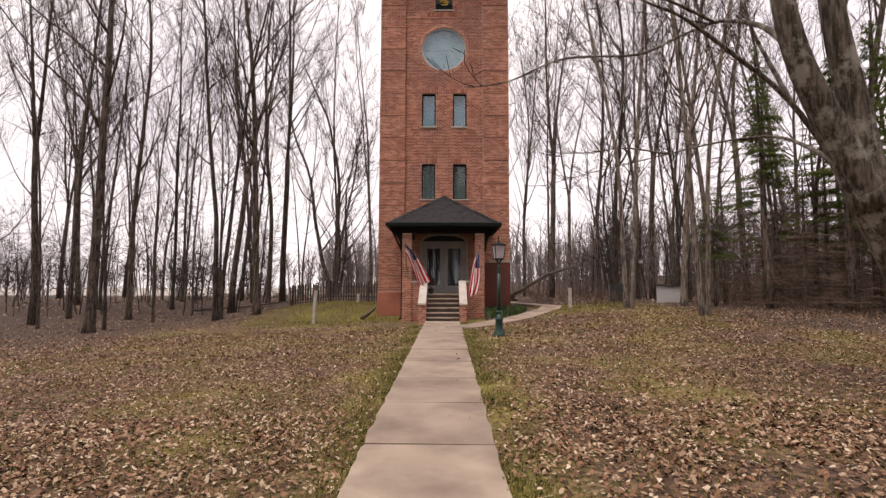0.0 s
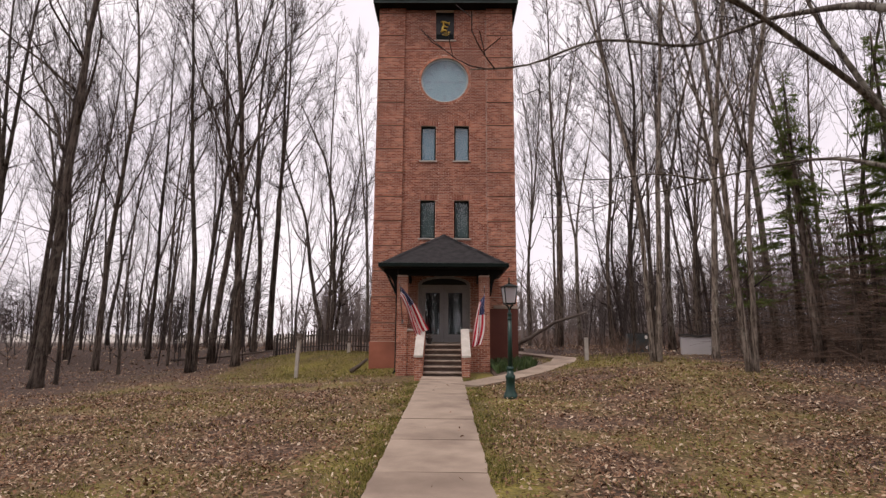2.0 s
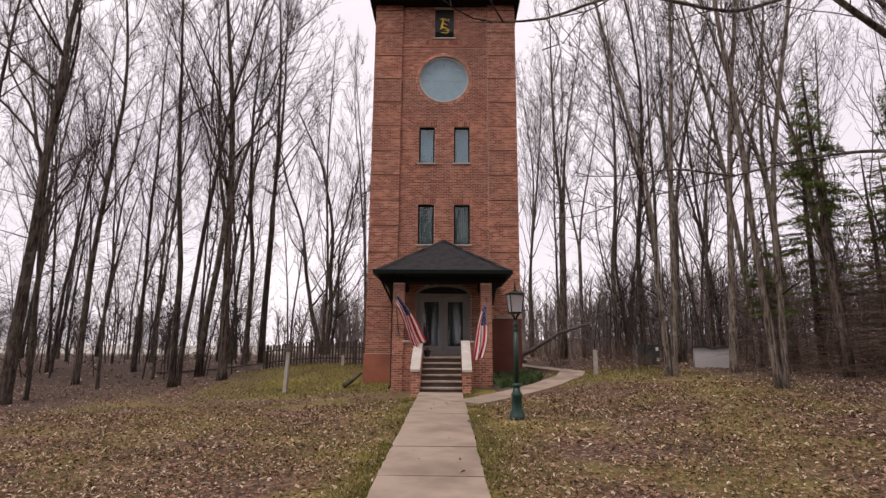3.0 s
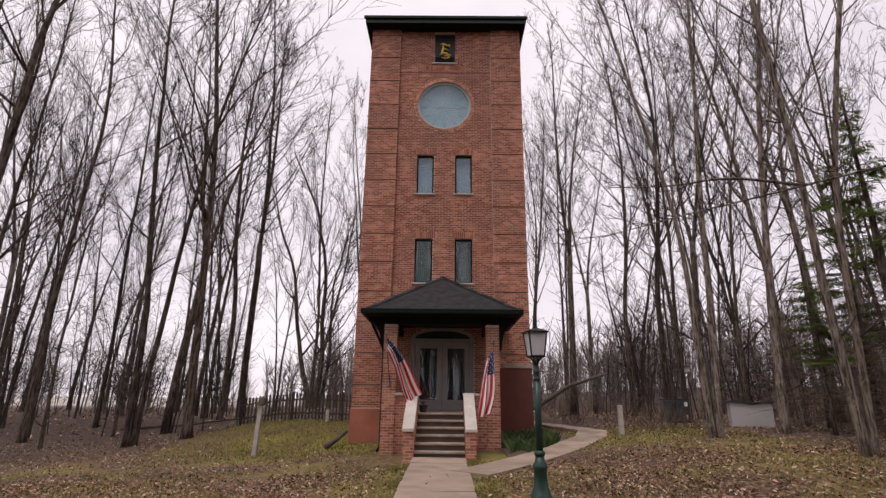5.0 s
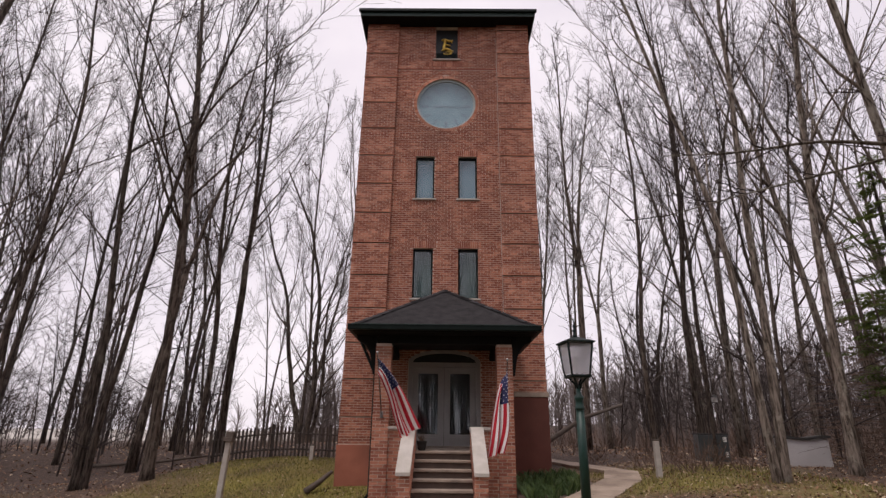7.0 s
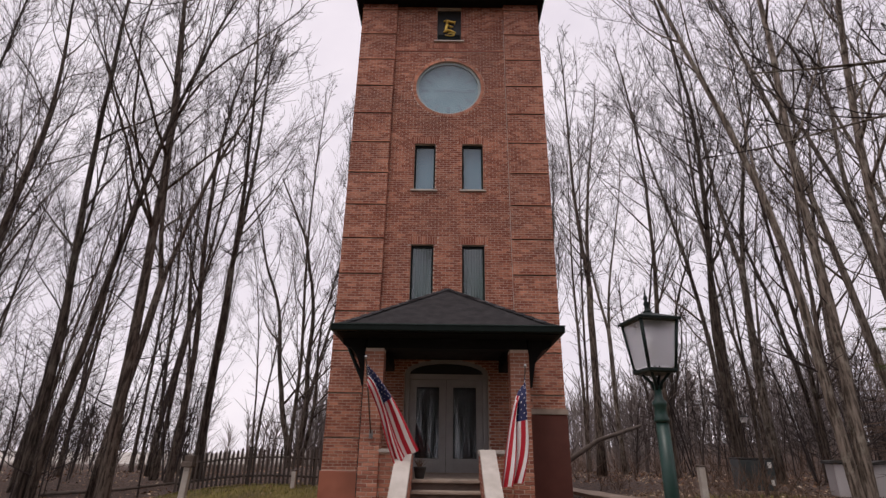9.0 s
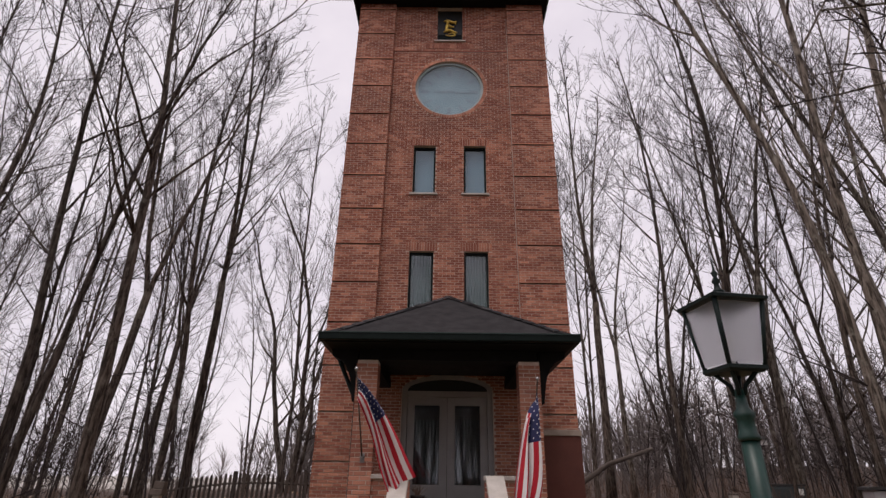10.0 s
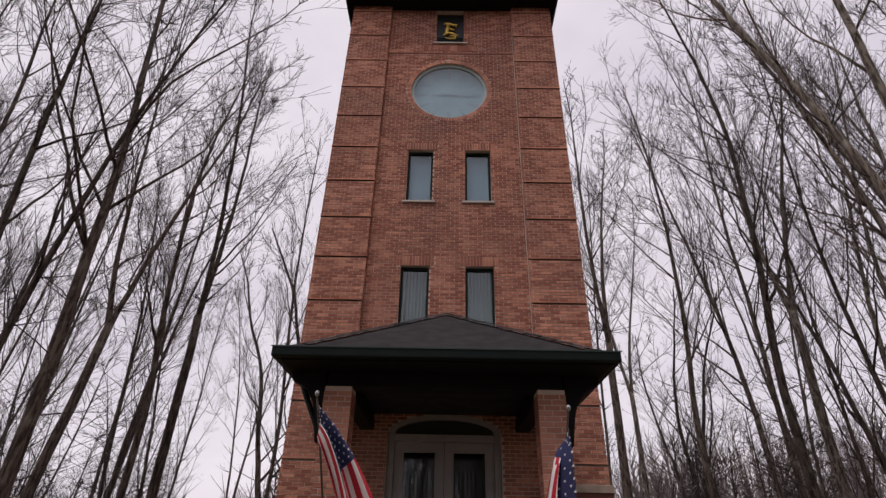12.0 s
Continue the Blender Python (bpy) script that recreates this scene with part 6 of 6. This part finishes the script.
# ---- the two flags on the porch piers ----
def build_flag(x, tip, drift, lead, seed, label):
    base = Vector((x, PFRONT - 0.01, 2.02))
    tip = Vector(tip)
    root = empty("flag", pose(*base), label, "flag", "flags on the porch piers")
    inv = Matrix.Translation(-base)

    def put(ob):
        ob.matrix_parent_inverse = inv
        return ob

    put(part("bracket", boxes((x - 0.035, x + 0.035, PFRONT - 0.02, PFRONT + 0.0, 1.95, 2.09), (x - 0.02, x + 0.02, PFRONT - 0.07, PFRONT - 0.02, 2.0, 2.05)), "steel", root, "metal flag bracket"))
    put(part("pole", tube_bm([base - Vector((0, 0.03, 0)), base.lerp(tip, 0.5), tip], [0.013, 0.012, 0.011], 8), "log", root, "slim dark wooden pole"))
    kn = put(part("knob", lathe([(0.006, -0.02), (0.022, 0.0), (0.026, 0.02), (0.018, 0.04), (0.004, 0.05)], 12), "steel", root))
    kn.matrix_parent_inverse = inv
    kn.location = tip
    down = (base - tip).normalized()
    W, L = 0.86, 1.62
    nu, nv = 40, 39
    rng = random.Random(seed)
    ph = rng.uniform(0, 6)

    def at(u, v):
        hoist = tip + down * (lead + v * W * 0.55)
        d = Vector((drift[0], drift[1], -1.0)).normalized()
        s = smoothstep(0.0, 0.20, u)
        vv = v / 0.54 * 0.72 if v < 0.54 else 0.72 + 0.28 * (v - 0.54) / 0.46
        wide = 0.15 + 0.27 * smoothstep(0.0, 0.8, u)
        across = Vector((-0.86, 0.30, drift[2]))
        p = hoist.lerp(tip + down * (lead - 0.05) + d * (0.05 + L * u) + across * ((vv - 0.5) * wide) + Vector((0, 0, -0.10 * v)), s)
        fold = math.sin(v * 13.5 + ph + u * 1.6) * (0.008 + 0.065 * s) + math.sin(v * 6.0 + ph * 2 - u * 3) * 0.05 * s
        return p + Vector((0.45 * fold + 0.035 * s * math.sin(u * 5.5 + ph), -fold, 0.02 * math.sin(u * 7 + v * 3)))

    groups = {"flag_red": ([], []), "flag_white": ([], []), "flag_blue": ([], [])}
    for i in range(nu):
        for j in range(nv):
            u0, u1, v0, v1 = i / nu, (i + 1) / nu, j / nv, (j + 1) / nv
            stripe = j * 13 // nv
            key = "flag_blue" if i < nu * 0.4 and stripe < 7 else ("flag_red" if stripe % 2 == 0 else "flag_white")
            vs, fs = groups[key]
            o = len(vs)
            vs.extend(tuple(at(u, v)) for u, v in ((u0, v0), (u1, v0), (u1, v1), (u0, v1)))
            fs.append((o, o + 1, o + 2, o + 3))
    names = {"flag_red": "red_stripes", "flag_white": "white_stripes", "flag_blue": "canton"}
    for key, (vs, fs) in groups.items():
        ob = part_from(names[key], vs, fs, key, root, smooth=False)
        bmt = bmesh.new()
        bmt.from_mesh(ob.data)
        bmesh.ops.remove_doubles(bmt, verts=bmt.verts[:], dist=0.0004)
        for f in bmt.faces:
            f.smooth = True
        bmt.to_mesh(ob.data)
        bmt.free()
        put(ob)
    sv, sf = [], []
    for r in range(9):
        for c in range(6 if r % 2 == 0 else 5):
            u = (0.033 + 0.067 * c + (0.033 if r % 2 else 0))
            v = (0.03 + 0.058 * r)
            cpt = at(u, v)
            eu, ev = (at(u + 0.01, v) - cpt), (at(u, v + 0.01) - cpt)
            eu.normalize(), ev.normalize()
            nrm = eu.cross(ev).normalized()
            for side in (-1, 1):
                o = len(sv)
                for k in range(10):
                    rr = 0.018 if k % 2 == 0 else 0.0075
                    a = 2 * math.pi * k / 10
                    sv.append(tuple(cpt + (eu * math.sin(a) - ev * math.cos(a)) * rr + nrm * 0.004 * side))
                sf.append(tuple(range(o, o + 10)))
    put(tagged(part_from("stars", sv, sf, "flag_white", root), kind="stuff"))
    return root


build_flag(-1.50, (-1.52, 18.45, 3.20), (0.50, 0.10, -0.40), 0.12, 2, "red, white and blue striped flag blown aside on its pole")
build_flag(1.20, (1.14, 18.30, 3.06), (-0.13, 0.06, 0.05), 0.20, 5, "red, white and blue striped flag hanging limp on its pole")


# ---- posts, fence, cabinets, logs ----
def build_post(x, y, h, dark_top):
    z = ground_z(x, y)
    root = empty("marker_post", pose(x, y, z, 0, 2.5 if dark_top else 0, 0), "weathered white wooden post standing in the grass" if dark_top else "short weathered white post with a dark cap", "post")
    part("shaft", boxes((-0.06, 0.06, -0.06, 0.06, -0.2, h), bevel=0.012), "white_post", root)
    if dark_top:
        part("cap", boxes((-0.11, 0.11, -0.11, 0.11, h - 0.04, h + 0.06), (-0.08, 0.10, -0.07, 0.08, h + 0.06, h + 0.18), bevel=0.015), "log", root, "dark rotten cap")
    else:
        part("cap", boxes((-0.07, 0.07, -0.07, 0.07, h, h + 0.04), bevel=0.012), "log", root, "dark wooden cap")


build_post(-5.30, 20.75, 1.38, True)
build_post(4.86, 20.70, 0.80, False)


def build_feeder(x, y, h):
    root = empty("bird_feeder", pose(x, y, ground_z(x, y)), "small pale bird feeder with a dark roof on a thin pole", "bird feeder")
    part("pole", lathe([(0.025, -0.1), (0.022, h)], 8), "log", root)
    part("body", boxes((-0.09, 0.09, -0.09, 0.09, h + 0.001, h + 0.20), bevel=0.01), "white_label", root)
    part("roof", lathe([(0.20, h + 0.201), (0.19, h + 0.22), (0.02, h + 0.32)], 4, True), "tarp", root, "dark pyramid roof")
    part("tray", boxes((-0.14, 0.14, -0.14, 0.14, h - 0.02, h - 0.0005), bevel=0.005), "log", root)


build_feeder(11.5, 31.0, 2.15)


def build_pot(x, y, z):
    root = empty("flower_pot", pose(x, y, z), "small dark flower pot with a dry plant on the porch floor", "flower pot")
    part("pot", lathe([(0.075, 0.0), (0.095, 0.10), (0.11, 0.17), (0.115, 0.172), (0.115, 0.195), (0.095, 0.196), (0.090, 0.17)], 18), "tarp", root)
    g = Grower(55)
    for _ in range(26):
        d = Vector((g.rng.gauss(0, 0.35), g.rng.gauss(0, 0.35), 1))
        g.add(g.line((g.rng.gauss(0, 0.02), g.rng.gauss(0, 0.02), 0.165), d, g.rng.uniform(0.10, 0.24), 3, 0.15, 0.0), [0.006, 0.005, 0.004, 0.002], 3, True)
    tagged(part_from("dry_plant", g.cv, g.cf, "dead_twig", root), kind="stuff")


build_pot(CX - 0.46, PFRONT + 0.12, FLOOR)
build_post(-4.3, 25.15, 0.42, False)


def build_fence():
    root = empty("picket_fence", pose(-5.3, 25.6, ground_z(-5.3, 25.6)), "weathered grey wooden picket fence behind the lawn", "fence")
    inv = root.matrix_world.inverted()
    rng = random.Random(14)
    x = -7.7
    zf = lambda q: ground_z(q, 25.6)
    n = 0
    me = None
    while x < -2.6:
        bm = bmesh.new()
        h = 0.98 + rng.uniform(-0.03, 0.03)
        z = zf(x)
        prof = [(-0.032, 0.05), (0.032, 0.05), (0.032, h - 0.05), (0, h), (-0.032, h - 0.05)]
        l = [[bm.verts.new((x + px, 25.55 + dy, z + pz)) for px, pz in prof] for dy in (0, 0.02)]
        bm.faces.new(l[0])
        bm.faces.new(l[1][::-1])
        for i in range(5):
            j = (i + 1) % 5
            bm.faces.new((l[0][i], l[1][i], l[1][j], l[0][j]))
        bmesh.ops.recalc_face_normals(bm, faces=bm.faces[:])
        part("picket", bm, "fence", root).matrix_parent_inverse = inv
        if n % 15 == 0:
            part("post", boxes((x + 0.04, x + 0.13, 25.62, 25.71, z - 0.1, z + 1.04)), "fence", root).matrix_parent_inverse = inv
        x += 0.125
        n += 1
    for dz in (0.26, 0.74):
        pts = [(-7.75 + i * 0.6, 25.595, zf(-7.75 + i * 0.6) + dz) for i in range(9)]
        part("rail", tube_bm(pts, [0.03] * 9, 4), "fence", root).matrix_parent_inverse = inv


build_fence()


def build_grey_box(x, y):
    z = ground_z(x, y) - 0.03
    root = empty("storage_box", pose(x, y, z, 0, 0, -22), "pale grey box under a dark sagging lid", "box")
    part("body", boxes((-0.62, 0.62, -0.42, 0.42, 0, 0.76), bevel=0.03), "tank", root)
    bm = bmesh.new()
    n = 10
    t, b = [], []
    for i in range(n + 1):
        xx = -0.68 + 1.36 * i / n
        zz = 0.80 + 0.03 * math.sin(i * 0.9) - 0.02 * math.sin(math.pi * i / n)
        t.append([bm.verts.new((xx, yy, zz + 0.03)) for yy in (-0.48, 0.48)])
        b.append([bm.verts.new((xx, yy, zz - 0.035)) for yy in (-0.48, 0.48)])
    for i in range(n):
        bm.faces.new((t[i][0], t[i + 1][0], t[i + 1][1], t[i][1]))
        bm.faces.new((b[i][0], b[i][1], b[i + 1][1], b[i + 1][0]))
        for s in (0, 1):
            bm.faces.new((t[i][s], b[i][s], b[i + 1][s], t[i + 1][s]))
    bm.faces.new((t[0][0], t[0][1], b[0][1], b[0][0]))
    bm.faces.new((t[n][0], b[n][0], b[n][1], t[n][1]))
    bmesh.ops.recalc_face_normals(bm, faces=bm.faces[:])
    part("lid", bm, "tarp", root, "dark sagging lid")


build_grey_box(10.15, 23.7)


def build_cabinet(x, y):
    z = ground_z(x, y)
    root = empty("air_conditioner", pose(x, y, z, 0, 0, -12), "dark grey-green cooling unit with slatted sides", "cooling unit")
    part("body", boxes((-0.42, 0.42, -0.40, 0.40, 0.04, 0.80), bevel=0.03), "cabinet", root)
    part("pad", boxes((-0.5, 0.5, -0.48, 0.48, -0.05, 0.038), bevel=0.01), "concrete", root, "concrete pad")
    part("top", boxes((-0.44, 0.44, -0.42, 0.42, 0.802, 0.85), bevel=0.015), "tarp", root)
    for i in range(12):
        zz = 0.12 + i * 0.053
        part("slat", boxes((-0.37, 0.37, -0.418, -0.401, zz, zz + 0.03)), "cabinet", root)
    part("label", boxes((0.26, 0.36, -0.424, -0.419, 0.60, 0.74)), "white_label", root, "white paper label")
    part("label", boxes((0.28, 0.36, -0.424, -0.419, 0.18, 0.32)), "white_label", root, "white paper label")


build_cabinet(8.15, 24.9)


def build_log(name, pts, r, label):
    ob = part(name, tube_bm(pts, [r * (1 - 0.45 * i / (len(pts) - 1)) for i in range(len(pts))], 9), "log")
    tagged(ob, label, "log")


gz = ground_z
build_log("fallen_log", [(3.0, 31.5, gz(3, 31.5) + 0.15), (4.6, 32.2, gz(4.6, 32.2) + 0.7), (6.2, 32.6, gz(6.2, 32.6) + 1.5), (8.2, 33.2, gz(8.2, 33.2) + 2.1)], 0.13, "fallen trunk leaning against the bare trees")
build_log("fallen_log", [(-14.6, 30.0, gz(-14.6, 30) + 0.08), (-12.0, 30.6, gz(-12, 30.6) + 0.1), (-9.5, 31.0, gz(-9.5, 31) + 0.12)], 0.07, "long fallen trunk lying among the leaves")
build_log("drain_pipe", [(-3.55, 21.75, gz(-3.55, 21.75) + 0.08), (-3.30, 22.09, gz(-3.30, 22.09) + 0.22), (-3.08, 22.42, gz(-3.08, 22.42) + 0.38)], 0.09, "black drain pipe running from the tower's corner")


def build_bench(x, y):
    z = ground_z(x, y)
    root = empty("wood_pile", pose(x, y, z), "low stack of cut logs behind the tower", "logs")
    for i in range(5):
        for k in range(2 if i < 4 else 1):
            o = part("log_piece", lathe([(0.11, -0.5), (0.12, -0.3), (0.115, 0.4), (0.11, 0.5)], 9), "log", root)
            o.matrix_local = pose(0.25 * i - 0.5 + 0.12 * k, 0, 0.11 + 0.2 * k, 90, 0, 4 * i)


build_bench(3.7, 33.4)


def build_brush(x, y, seed, h, label):
    g = Grower(seed)
    for _ in range(26):
        d = Vector((g.rng.gauss(0, 0.45), g.rng.gauss(0, 0.45), 1))
        q = g.line((g.rng.gauss(0, 0.25), g.rng.gauss(0, 0.25), -0.03), d, h * g.rng.uniform(0.5, 1.1), 4, 0.12, 0)
        g.add(q, [0.009, 0.008, 0.006, 0.004, 0.003], 3, True)
        for _k in range(4):
            g.add(g.line(q[2], g.side_dir((q[3] - q[2]).normalized(), 0.7), h * 0.3, 2, 0.1, 0), [0.004, 0.003, 0.002], 3, True)
    ob = part_from("shrub", g.cv, g.cf, "dead_twig")
    ob.matrix_world = pose(x, y, ground_z(x, y))
    tagged(ob, label, "shrub", "leafless shrubs")


for i, (x, y, h) in enumerate(((5.9, 21.5, 0.9), (6.5, 22.1, 1.0), (7.1, 21.6, 0.8), (5.4, 22.6, 0.8), (4.9, 27.0, 0.8))):
    build_brush(x, y, 90 + i, h, "leafless red-brown shrub beside the side walk")

# ---- single bricks of the porch, nearest to the walk ----
porch_bricks.sort(key=lambda q: (q[0][2] > 18.5, q[0][4]))
shared = {}
for (x0, x1, y0, y1, z0, z1), owner in porch_bricks[:300]:
    key = round((x1 - x0) * 200)
    if key not in shared:
        hx, hz = key / 400, (COURSE - JOINT) / 2
        me = bpy.data.meshes.new("brick")
        c = 0.003
        vs = [(-hx, 0.004, -hz), (hx, 0.004, -hz), (hx, 0.004, hz), (-hx, 0.004, hz), (-hx + c, 0, -hz + c), (hx - c, 0, -hz + c), (hx - c, 0, hz - c), (-hx + c, 0, hz - c),
              (-hx, 0.03, -hz), (hx, 0.03, -hz), (hx, 0.03, hz), (-hx, 0.03, hz)]
        me.from_pydata(vs, [], [(4, 5, 6, 7), (0, 1, 5, 4), (1, 2, 6, 5), (2, 3, 7, 6), (3, 0, 4, 7), (8, 9, 1, 0), (9, 10, 2, 1), (10, 11, 3, 2), (11, 8, 0, 3)])
        me.materials.append(M["brick"])
        shared[key] = me
    o = new("brick", shared[key])
    o.parent = owner
    o.location = ((x0 + x1) / 2, y0, (z0 + z1) / 2)
by_owner = {}
for b, owner in porch_bricks[300:]:
    by_owner.setdefault(owner.name, (owner, []))[1].append(b)
for owner, bxs in by_owner.values():
    join_boxes("upper_bricks", bxs, "brick", owner)
